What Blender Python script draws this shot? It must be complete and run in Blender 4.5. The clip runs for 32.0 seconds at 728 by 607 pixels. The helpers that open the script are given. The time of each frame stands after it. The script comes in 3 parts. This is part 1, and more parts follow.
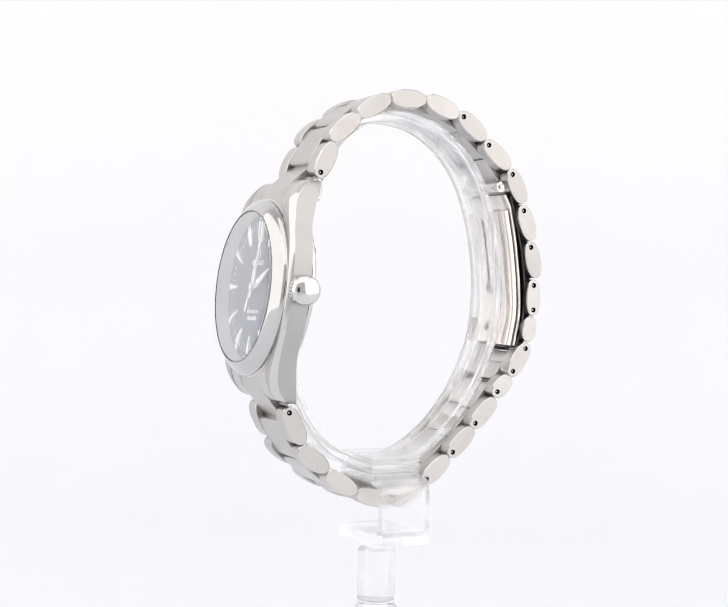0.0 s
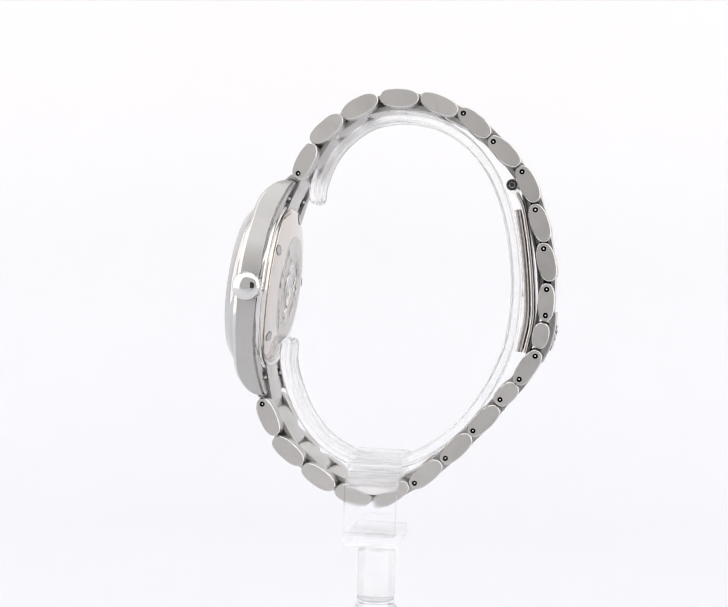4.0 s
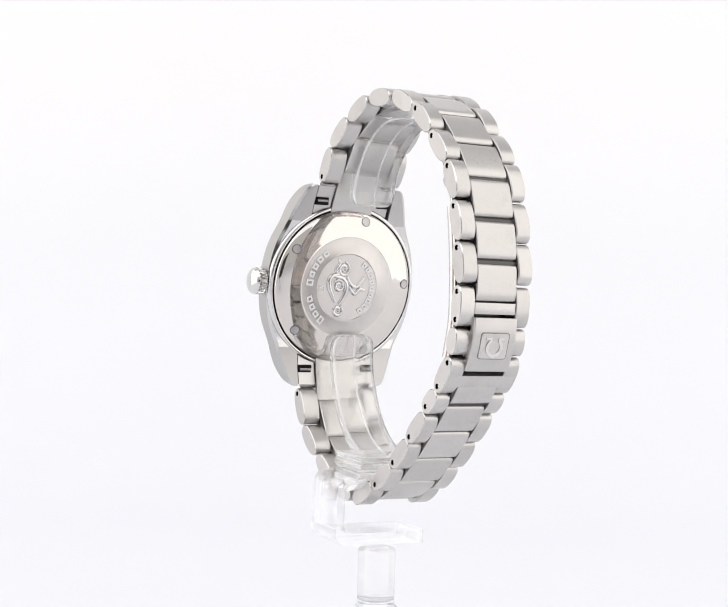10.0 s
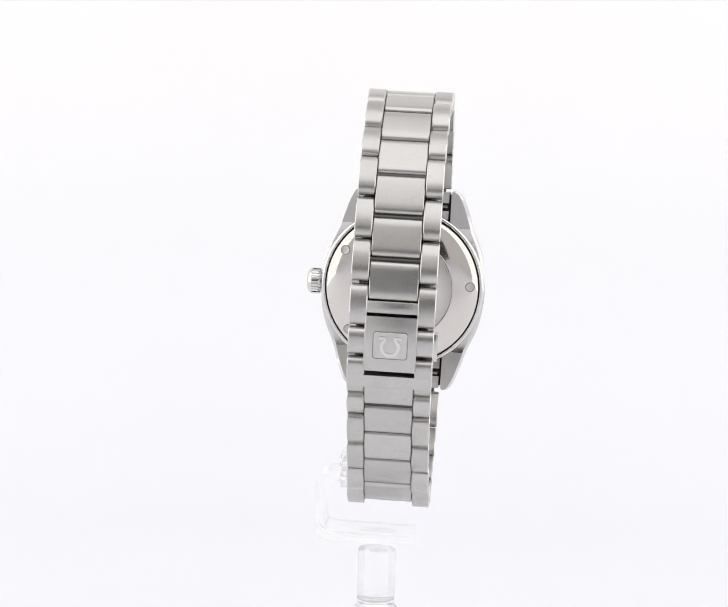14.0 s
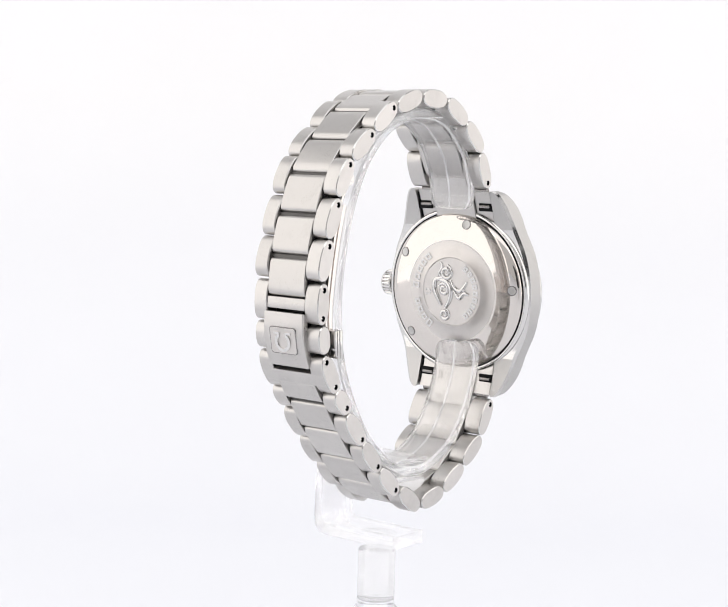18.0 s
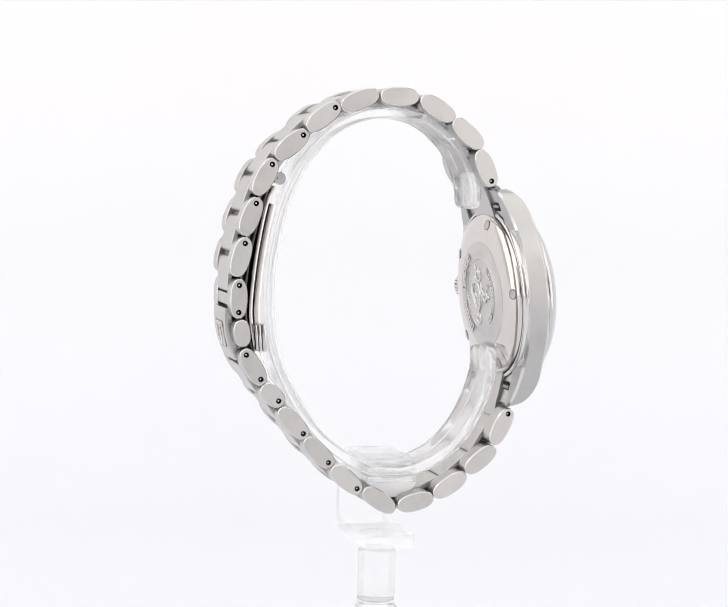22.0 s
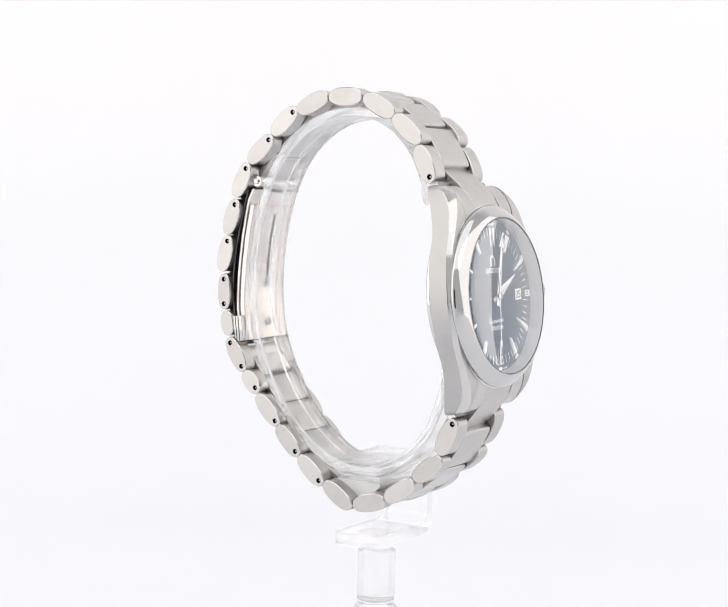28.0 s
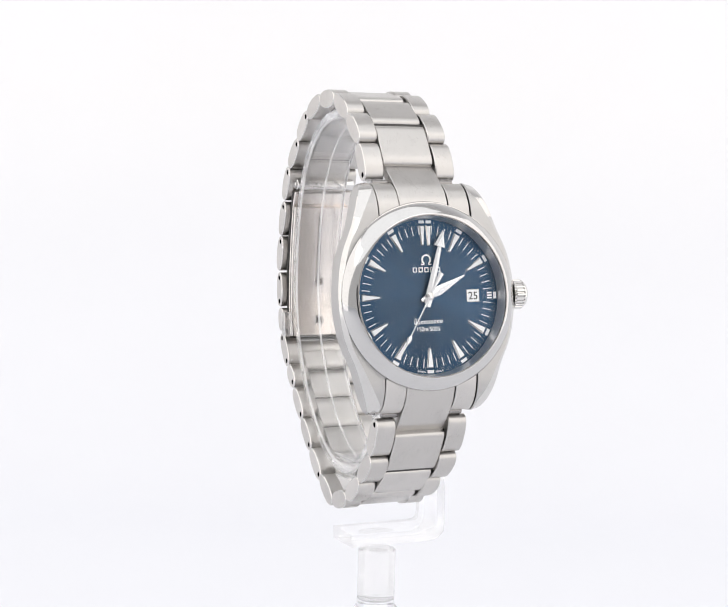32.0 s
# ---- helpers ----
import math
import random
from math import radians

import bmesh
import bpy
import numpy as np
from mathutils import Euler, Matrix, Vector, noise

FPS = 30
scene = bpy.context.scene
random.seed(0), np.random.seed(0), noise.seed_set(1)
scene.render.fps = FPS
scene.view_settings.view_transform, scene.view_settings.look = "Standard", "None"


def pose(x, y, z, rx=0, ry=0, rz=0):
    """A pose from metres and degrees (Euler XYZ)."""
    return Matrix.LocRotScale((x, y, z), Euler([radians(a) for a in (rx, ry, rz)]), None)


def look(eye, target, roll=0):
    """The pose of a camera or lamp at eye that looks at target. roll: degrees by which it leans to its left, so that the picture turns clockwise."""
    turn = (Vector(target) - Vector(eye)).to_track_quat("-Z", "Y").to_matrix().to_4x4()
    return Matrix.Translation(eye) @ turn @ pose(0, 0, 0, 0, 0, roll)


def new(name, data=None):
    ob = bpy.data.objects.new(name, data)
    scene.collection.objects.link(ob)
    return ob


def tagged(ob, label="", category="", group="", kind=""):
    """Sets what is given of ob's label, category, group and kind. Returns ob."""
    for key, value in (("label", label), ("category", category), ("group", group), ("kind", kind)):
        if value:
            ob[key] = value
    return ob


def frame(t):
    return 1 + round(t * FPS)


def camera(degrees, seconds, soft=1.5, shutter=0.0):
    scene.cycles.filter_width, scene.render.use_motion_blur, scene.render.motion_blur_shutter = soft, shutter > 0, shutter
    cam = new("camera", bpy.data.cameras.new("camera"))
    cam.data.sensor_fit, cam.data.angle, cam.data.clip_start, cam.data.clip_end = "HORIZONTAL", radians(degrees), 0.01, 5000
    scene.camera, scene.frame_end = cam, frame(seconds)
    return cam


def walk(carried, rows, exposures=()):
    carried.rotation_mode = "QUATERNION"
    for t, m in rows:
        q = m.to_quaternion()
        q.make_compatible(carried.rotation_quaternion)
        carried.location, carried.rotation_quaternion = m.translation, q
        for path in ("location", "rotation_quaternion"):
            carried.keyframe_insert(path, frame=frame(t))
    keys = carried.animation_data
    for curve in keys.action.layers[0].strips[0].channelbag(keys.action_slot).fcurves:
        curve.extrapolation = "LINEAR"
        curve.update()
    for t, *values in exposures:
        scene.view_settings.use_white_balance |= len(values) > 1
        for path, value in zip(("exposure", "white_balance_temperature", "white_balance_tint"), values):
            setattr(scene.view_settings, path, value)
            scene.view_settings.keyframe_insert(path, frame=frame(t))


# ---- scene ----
cam = camera(27.58, 32.0, soft=1.2)
TABLE = 0.100   # height of the turning centre over the white table
EYE = pose(0.0, -0.292, 0.00676 + TABLE, 87.049, -1.645, 0.868)
walk(cam, [(0.0, EYE), (32.0, EYE)])
SPIN, PHASE = -8.5275, -0.61  # degrees a second, degrees at the start


# ---- world, lamps ----
def world_light():
    w = bpy.data.worlds.new("studio_room")
    scene.world = w
    w.use_nodes = True
    bg = w.node_tree.nodes["Background"]
    bg.inputs["Color"].default_value = (1.0, 0.985, 0.985, 1)
    bg.inputs["Strength"].default_value = 0.64


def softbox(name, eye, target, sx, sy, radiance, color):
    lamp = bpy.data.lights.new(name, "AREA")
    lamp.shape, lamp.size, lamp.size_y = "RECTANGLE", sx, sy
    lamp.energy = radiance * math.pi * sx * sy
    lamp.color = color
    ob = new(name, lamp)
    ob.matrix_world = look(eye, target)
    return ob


world_light()
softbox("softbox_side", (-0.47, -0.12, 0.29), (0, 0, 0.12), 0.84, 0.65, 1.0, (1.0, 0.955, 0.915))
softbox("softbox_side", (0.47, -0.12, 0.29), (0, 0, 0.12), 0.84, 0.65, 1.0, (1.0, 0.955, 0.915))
softbox("softbox_top", (0, -0.26, 0.68), (0, 0.0, 0.1), 0.85, 0.8, 0.84, (0.985, 0.99, 1.0))


# ---- materials ----
def mat(name):
    m = bpy.data.materials.new(name)
    m.use_nodes = True
    nt = m.node_tree
    return m, nt, nt.nodes["Principled BSDF"]


def setin(node, **kw):
    for k, v in kw.items():
        node.inputs[k.replace("_", " ")].default_value = v


def steel(name, color, rough, spread, brush, bump=0.0, rnd=0.04, vary=0.06):
    """Steel whose grain is stretched along one axis of the part."""
    m, nt, p = mat(name)
    n, l = nt.nodes, nt.links
    tc = n.new("ShaderNodeTexCoord")
    mp = n.new("ShaderNodeMapping")
    mp.inputs["Scale"].default_value = brush
    l.new(tc.outputs["Object"], mp.inputs["Vector"])
    fine = n.new("ShaderNodeTexNoise")
    setin(fine, Scale=1.0, Detail=3.0, Roughness=0.6)
    l.new(mp.outputs["Vector"], fine.inputs["Vector"])
    wide = n.new("ShaderNodeTexNoise")
    setin(wide, Scale=260.0, Detail=3.0)
    l.new(tc.outputs["Object"], wide.inputs["Vector"])
    add = n.new("ShaderNodeMath")
    add.operation = "MULTIPLY_ADD"
    l.new(wide.outputs["Fac"], add.inputs[0])
    add.inputs[1].default_value = 0.45
    l.new(fine.outputs["Fac"], add.inputs[2])
    mr = n.new("ShaderNodeMapRange")
    setin(mr, From_Min=0.4, From_Max=1.05, To_Min=rough - spread, To_Max=rough + spread)
    l.new(add.outputs[0], mr.inputs["Value"])
    l.new(mr.outputs["Result"], p.inputs["Roughness"])
    info = n.new("ShaderNodeObjectInfo")
    val = n.new("ShaderNodeMapRange")
    setin(val, To_Min=1.0 - rnd, To_Max=1.0 + rnd)
    l.new(info.outputs["Random"], val.inputs["Value"])
    fac = n.new("ShaderNodeMapRange")
    setin(fac, From_Min=0.3, From_Max=1.1, To_Min=1 - vary, To_Max=1 + vary)
    l.new(add.outputs[0], fac.inputs["Value"])
    smudge = n.new("ShaderNodeTexNoise")
    setin(smudge, Scale=170.0, Detail=5.0, Roughness=0.65, Distortion=0.6)
    seed = n.new("ShaderNodeVectorMath")
    l.new(tc.outputs["Object"], seed.inputs[0])
    l.new(info.outputs["Random"], seed.inputs[1])
    l.new(seed.outputs["Vector"], smudge.inputs["Vector"])
    film = n.new("ShaderNodeMapRange")
    setin(film, From_Min=0.52, From_Max=0.8, To_Min=1.0, To_Max=1.0 - 2.2 * vary)
    l.new(smudge.outputs["Fac"], film.inputs["Value"])
    worn = n.new("ShaderNodeMath")
    worn.operation = "MULTIPLY"
    l.new(val.outputs["Result"], worn.inputs[0])
    l.new(film.outputs["Result"], worn.inputs[1])
    mul = n.new("ShaderNodeMath")
    mul.operation = "MULTIPLY"
    l.new(worn.outputs[0], mul.inputs[0])
    l.new(fac.outputs["Result"], mul.inputs[1])
    hsv = n.new("ShaderNodeHueSaturation")
    hsv.inputs["Color"].default_value = (*color, 1)
    l.new(mul.outputs[0], hsv.inputs["Value"])
    l.new(hsv.outputs["Color"], p.inputs["Base Color"])
    setin(p, Metallic=1.0)
    if bump:
        b = n.new("ShaderNodeBump")
        setin(b, Strength=bump, Distance=0.00002)
        l.new(fine.outputs["Fac"], b.inputs["Height"])
        l.new(b.outputs["Normal"], p.inputs["Normal"])
    return m


def plain(name, color, rough, metallic=0.0, vary=0.06, scale=900.0, **more):
    m, nt, p = mat(name)
    n, l = nt.nodes, nt.links
    tc = n.new("ShaderNodeTexCoord")
    no = n.new("ShaderNodeTexNoise")
    setin(no, Scale=scale, Detail=4.0)
    l.new(tc.outputs["Object"], no.inputs["Vector"])
    mr = n.new("ShaderNodeMapRange")
    setin(mr, To_Min=1 - vary, To_Max=1 + vary)
    l.new(no.outputs["Fac"], mr.inputs["Value"])
    hsv = n.new("ShaderNodeHueSaturation")
    hsv.inputs["Color"].default_value = (*color, 1)
    l.new(mr.outputs["Result"], hsv.inputs["Value"])
    l.new(hsv.outputs["Color"], p.inputs["Base Color"])
    setin(p, Roughness=rough, Metallic=metallic, **more)
    return m


def clear(name, rough=0.03, ior=1.45, share=0.3):
    """Thin clear acrylic: it bends light a little and shows faint edges."""
    m, nt, p = mat(name)
    n, l = nt.nodes, nt.links
    setin(p, Base_Color=(1.0, 1.0, 1.0, 1), Roughness=rough, IOR=ior, Transmission_Weight=1.0)
    tr = n.new("ShaderNodeBsdfTransparent")
    tr.inputs["Color"].default_value = (1.0, 1.0, 1.0, 1)
    mx = n.new("ShaderNodeMixShader")
    mx.inputs["Fac"].default_value = share
    l.new(tr.outputs["BSDF"], mx.inputs[1])
    l.new(p.outputs["BSDF"], mx.inputs[2])
    l.new(mx.outputs["Shader"], n["Material Output"].inputs["Surface"])
    return m


def crystal_mat():
    m, nt, p = mat("sapphire_crystal")
    n, l = nt.nodes, nt.links
    tr = n.new("ShaderNodeBsdfTransparent")
    gl = n.new("ShaderNodeBsdfGlossy")
    gl.inputs["Roughness"].default_value = 0.02
    gl.inputs["Color"].default_value = (1.0, 1.0, 1.0, 1)
    lw = n.new("ShaderNodeLayerWeight")
    lw.inputs["Blend"].default_value = 0.5
    fr = n.new("ShaderNodeMapRange")
    fr.interpolation_type = "SMOOTHSTEP"
    setin(fr, From_Min=0.17, From_Max=0.71, To_Min=0.018, To_Max=0.48)
    l.new(lw.outputs["Facing"], fr.inputs["Value"])
    graze = n.new("ShaderNodeMapRange")
    setin(graze, From_Min=0.74, From_Max=0.93, To_Min=0.0, To_Max=0.48)
    l.new(lw.outputs["Facing"], graze.inputs["Value"])
    both = n.new("ShaderNodeMath")
    l.new(fr.outputs[0], both.inputs[0])
    l.new(graze.outputs[0], both.inputs[1])
    mx = n.new("ShaderNodeMixShader")
    l.new(both.outputs[0], mx.inputs["Fac"])
    l.new(tr.outputs["BSDF"], mx.inputs[1])
    l.new(gl.outputs["BSDF"], mx.inputs[2])
    l.new(mx.outputs["Shader"], n["Material Output"].inputs["Surface"])
    return m


BRUSHED = steel("brushed_steel", (0.538, 0.523, 0.508), 0.29, 0.03, (26000, 1500, 1500), 0.014, 0.05, 0.05)
FLANK = steel("satin_flank_steel", (0.585, 0.566, 0.55), 0.40, 0.03, (1500, 22000, 1500), 0.01, 0.07, 0.06)
SATIN = steel("satin_steel", (0.485, 0.477, 0.47), 0.42, 0.04, (3000, 16000, 3000), 0.004, 0.0, 0.04)
BLADE = steel("satin_blade_steel", (0.74, 0.70, 0.67), 0.22, 0.03, (12000, 1500, 1500), 0.01)
BEVEL = steel("bevel_steel", (0.63, 0.62, 0.61), 0.14, 0.02, (2500, 9000, 2500), 0.01, 0.0, 0.03)
BRIGHT = steel("polished_steel", (0.67, 0.66, 0.65), 0.06, 0.008, (2500, 2500, 2500), 0.0, 0.03, 0.015)
POLISH = plain("polished_pointer_steel", (0.88, 0.88, 0.89), 0.2, 0.55, 0.02)
# The bezel's polished steel, a tone darker than the rest.
LUSTRE = steel("darker_polished_bezel_steel", (0.585, 0.58, 0.577), 0.075, 0.015, (2500, 2500, 2500), 0.0, 0.0, 0.03)
INNER = steel("satin_inner_ring", (0.8, 0.8, 0.81), 0.4, 0.03, (4000, 4000, 4000))
BACK = steel("polished_back_steel", (0.665, 0.628, 0.596), 0.06, 0.015, (3000, 3000, 3000), 0.0, 0.0, 0.03)
DULL = steel("frosted_steel", (0.60, 0.575, 0.555), 0.33, 0.05, (9000, 9000, 9000), 0.05)
# Near black: shade put into holes, slots and gaps; also the back gasket.
DARK = plain("gap_shade_and_gasket", (0.006, 0.006, 0.007), 0.5, Specular_IOR_Level=0.1)
BLUE = plain("blue_sunray_dial", (0.031, 0.067, 0.120), 0.36, 0.9, 0.015, 400.0, Anisotropic=0.75)
tangent = BLUE.node_tree.nodes.new("ShaderNodeTangent")
tangent.direction_type, tangent.axis = "RADIAL", "Z"
BLUE.node_tree.links.new(tangent.outputs["Tangent"], BLUE.node_tree.nodes["Principled BSDF"].inputs["Tangent"])


def sunray(m, low, fine):
    """Rays from the dial's middle: fine brushing, and broad streaks that paint the sheen into its colour."""
    n, l = m.node_tree.nodes, m.node_tree.links
    tc = n.new("ShaderNodeTexCoord")
    flat = n.new("ShaderNodeVectorMath")
    flat.operation = "MULTIPLY"
    flat.inputs[1].default_value = (1, 1, 0)
    l.new(tc.outputs["Object"], flat.inputs[0])
    unit = n.new("ShaderNodeVectorMath")
    unit.operation = "NORMALIZE"
    l.new(flat.outputs["Vector"], unit.inputs[0])
    value = None
    for scale, spread in ((1.3, low), (45.0, fine)):
        no = n.new("ShaderNodeTexNoise")
        setin(no, Scale=scale, Detail=2.0)
        l.new(unit.outputs["Vector"], no.inputs["Vector"])
        mr = n.new("ShaderNodeMapRange")
        setin(mr, From_Min=0.3, From_Max=0.7, To_Min=1 - spread, To_Max=1 + spread)
        l.new(no.outputs["Fac"], mr.inputs["Value"])
        if value is None:
            value = mr.outputs["Result"]
        else:
            mul = n.new("ShaderNodeMath")
            mul.operation = "MULTIPLY"
            l.new(value, mul.inputs[0])
            l.new(mr.outputs["Result"], mul.inputs[1])
            value = mul.outputs[0]
    hsv = next(q for q in n if q.bl_idname == "ShaderNodeHueSaturation")
    l.new(value, hsv.inputs["Value"])


sunray(BLUE, 0.24, 0.09)
WHITE = plain("white_print", (0.93, 0.94, 0.95), 0.5, 0.0, 0.02)
INK = plain("black_print", (0.03, 0.03, 0.035), 0.5)
ACRYLIC = clear("clear_acrylic", 0.0, 1.47, 0.72)
BLOCK = clear("foot_acrylic", 0.0, 1.47, 0.55)
# White put into the clear lens for the bright light it bends.
MILKY = plain("whitened_acrylic_lens", (0.97, 0.97, 0.98), 0.15, 0.0, 0.02, 500.0, Alpha=0.7)
# Edge highlights of the clear acrylic, put in as a whitish colour.
EDGE = plain("acrylic_edge_highlight", (0.95, 0.95, 0.96), 0.2, 0.0, 0.02, 700.0, Alpha=0.48)
FROST = plain("frosted_sleeve", (0.93, 0.93, 0.94), 0.45, 0.0, 0.03, 1500.0, Alpha=0.2)
CORE = plain("grey_core_end", (0.4, 0.4, 0.41), 0.4, 0.0, 0.05, 900.0, Alpha=0.3)
PALE = plain("pale_satin_steel", (0.86, 0.86, 0.86), 0.38, 0.25, 0.02)
# Darkened steel for shade in bores, grooves and notches, and for the gasket.
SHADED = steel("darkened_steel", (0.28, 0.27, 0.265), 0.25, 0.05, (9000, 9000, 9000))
# Dark steel that stands for the shade inside gaps, joints and grooves.
GAP_SHADE = steel("gap_shade_steel", (0.10, 0.097, 0.095), 0.3, 0.05, (9000, 9000, 9000))
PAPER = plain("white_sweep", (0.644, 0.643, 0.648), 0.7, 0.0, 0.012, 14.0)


def sweep_glow(m, low, high, z0, z1):
    """Glow added to the sweep in place of lamps: stronger and less blue with height."""
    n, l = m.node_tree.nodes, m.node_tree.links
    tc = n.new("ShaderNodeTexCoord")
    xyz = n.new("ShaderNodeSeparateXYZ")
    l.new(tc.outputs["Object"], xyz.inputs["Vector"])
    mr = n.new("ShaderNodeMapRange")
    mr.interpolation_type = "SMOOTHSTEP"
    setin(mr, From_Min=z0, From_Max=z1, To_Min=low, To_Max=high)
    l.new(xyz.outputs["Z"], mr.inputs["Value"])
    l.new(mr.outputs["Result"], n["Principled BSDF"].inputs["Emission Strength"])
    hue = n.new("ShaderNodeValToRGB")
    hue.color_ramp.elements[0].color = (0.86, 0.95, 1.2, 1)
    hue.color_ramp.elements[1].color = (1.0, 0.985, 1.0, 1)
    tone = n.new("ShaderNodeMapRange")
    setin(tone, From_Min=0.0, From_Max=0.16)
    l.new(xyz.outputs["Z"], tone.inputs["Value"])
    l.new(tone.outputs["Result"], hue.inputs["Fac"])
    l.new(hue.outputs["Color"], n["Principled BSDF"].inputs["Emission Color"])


sweep_glow(PAPER, 0.158, 0.213, -0.01, 0.18)
RUBBER = plain("black_plastic", (0.02, 0.02, 0.022), 0.4)
CRYSTAL = crystal_mat()

# ---- building helpers (parts are drawn in millimetres) ----
MM = 0.001


def smooth(me, angle=32):
    lim = radians(angle)
    bm = bmesh.new()
    bm.from_mesh(me)
    for f in bm.faces:
        f.smooth = True
    for e in bm.edges:
        e.smooth = not (len(e.link_faces) == 2 and e.calc_face_angle(0) > lim)
    bm.to_mesh(me)
    bm.free()


def mesh(name, bm, materials, angle=32):
    bmesh.ops.recalc_face_normals(bm, faces=bm.faces)
    bmesh.ops.scale(bm, vec=(MM, MM, MM), verts=bm.verts)
    me = bpy.data.meshes.new(name)
    bm.to_mesh(me)
    bm.free()
    for m in materials if isinstance(materials, (list, tuple)) else [materials]:
        me.materials.append(m)
    smooth(me, angle)
    return me


def place(x, y, z, rx=0, ry=0, rz=0):
    return pose(x * MM, y * MM, z * MM, rx, ry, rz)


def put(name, me, parent, m=None, label=""):
    ob = new(name, me)
    ob.parent = parent
    if m is not None:
        ob.matrix_basis = m
    return tagged(ob, label)


def part(name, bm, material, parent, label="", m=None, angle=32):
    return put(name, mesh(name, bm, material, angle), parent, m, label)


def thing(name, label, category, m=None):
    ob = new(name)
    ob.empty_display_size = 0.01
    if m is not None:
        ob.matrix_basis = m
    return tagged(ob, label, category)


def box(bm, x0, x1, y0, y1, z0, z1, bevel=0.0, seg=2):
    r = bmesh.ops.create_cube(bm, size=1.0)
    for v in r["verts"]:
        v.co = Vector(((x0 + x1) / 2 + v.co.x * (x1 - x0), (y0 + y1) / 2 + v.co.y * (y1 - y0), (z0 + z1) / 2 + v.co.z * (z1 - z0)))
    if bevel:
        edges = {e for v in r["verts"] for e in v.link_edges}
        bmesh.ops.bevel(bm, geom=list(edges), offset=bevel, segments=seg, affect="EDGES", profile=0.5)
    return bm


def loft(bm, rings, caps=True, closed=True, index=0, polished=()):
    """Skin over rings of points, each ring closed."""
    rows = [[bm.verts.new(p) for p in r] for r in rings]
    n = len(rows[0])
    for a, b in zip(rows, rows[1:]):
        for i in range(n if closed else n - 1):
            f = bm.faces.new((a[i], a[(i + 1) % n], b[(i + 1) % n], b[i]))
            f.material_index = 1 if i in polished else index
    if caps:
        for r in (rows[0][::-1], rows[-1]):
            f = bm.faces.new(r)
            f.material_index = index
    return rows


def lathe(bm, profile, seg=96, axis="z", caps=True, ripple=None, index=0):
    rings = []
    for k, (r, h) in enumerate(profile):
        ring = []
        for i in range(seg):
            a = 2 * math.pi * i / seg
            rr = r * (1 + (ripple(k, i) if ripple else 0))
            c, s = rr * math.cos(a), rr * math.sin(a)
            ring.append((c, s, h) if axis == "z" else (h, c, s))
        rings.append(ring)
    return loft(bm, rings, caps, index=index)


def rod(bm, r, x0, x1, y, z, seg=20, chamfer=0.12):
    prof = [(r - chamfer, x0), (r, x0 + chamfer), (r, x1 - chamfer), (r - chamfer, x1)]
    rings = [[(h, y + q * math.cos(2 * math.pi * i / seg), z + q * math.sin(2 * math.pi * i / seg)) for i in range(seg)] for q, h in prof]
    loft(bm, rings)
    return bm


def oval(a, b, n=2.4, seg=36):
    out = []
    for i in range(seg):
        t = 2 * math.pi * i / seg
        c, s = math.cos(t), math.sin(t)
        out.append((a * math.copysign(abs(c) ** (2 / n), c), b * math.copysign(abs(s) ** (2 / n), s)))
    return out


def prism(bm, outline, z0, z1, chamfer=0.0):
    """An upright solid over a flat outline, its upper rim chamfered by shrinking towards the middle."""
    cx = sum(p[0] for p in outline) / len(outline)
    cy = sum(p[1] for p in outline) / len(outline)
    rings = [[(x, y, z0) for x, y in outline], [(x, y, z1 - chamfer) for x, y in outline]]
    if chamfer:
        top = []
        for x, y in outline:
            d = math.hypot(x - cx, y - cy) or 1
            k = max(0.0, 1 - chamfer / d)
            top.append((cx + (x - cx) * k, cy + (y - cy) * k, z1))
        rings.append(top)
    loft(bm, rings)
    return bm


def spline(points, steps=6):
    """Catmull-Rom through an open row of points."""
    P = [Vector(p) for p in points]
    P = [P[0] * 2 - P[1]] + P + [P[-1] * 2 - P[-2]]
    out = []
    for i in range(1, len(P) - 2):
        for k in range(steps):
            t = k / steps
            a, b, c, d = P[i - 1:i + 3]
            out.append(0.5 * ((2 * b) + (c - a) * t + (2 * a - 5 * b + 4 * c - d) * t * t + (3 * b - a - 3 * c + d) * t ** 3))
    out.append(P[-2])
    return out


def strip(bm, path, section, widths=None, polished=()):
    """Sweep a section of (across, outward) points along a path of (y, z)."""
    rings = []
    for i, p in enumerate(path):
        d = (path[min(i + 1, len(path) - 1)] - path[max(i - 1, 0)]).normalized()
        nrm = Vector((-d.y, d.x))
        k, g = widths[i] if widths else (1.0, 1.0)
        rings.append([(c * k, p.x + nrm.x * h * g, p.y + nrm.y * h * g) for c, h in section])
    loft(bm, rings, polished=polished)
    return bm


def horseshoe(bm, r0, r1, cy, up, z0, z1, reach, foot):
    """A round open arch with two feet, its opening upwards (1) or downwards (-1)."""
    pairs = []
    for k in range(25):
        a = radians(up * 90 + 36 + 288 * k / 24)
        c, s = math.cos(a), math.sin(a)
        pairs.append(((r1 * c, cy + r1 * s), (r0 * c, cy + r0 * s)))
    for end in (0, -1):
        (ox, oy), (ix, iy) = pairs[end]
        side = math.copysign(1, ox)
        more = [((side * reach, oy), (side * reach, oy + up * foot)), ((ox * 1.02, oy), (ix, oy + up * foot))]
        pairs = more + pairs if end == 0 else pairs + more[::-1]
    loft(bm, [[(*p, z0), (*p, z1), (*q, z1), (*q, z0)] for p, q in pairs])
    return bm


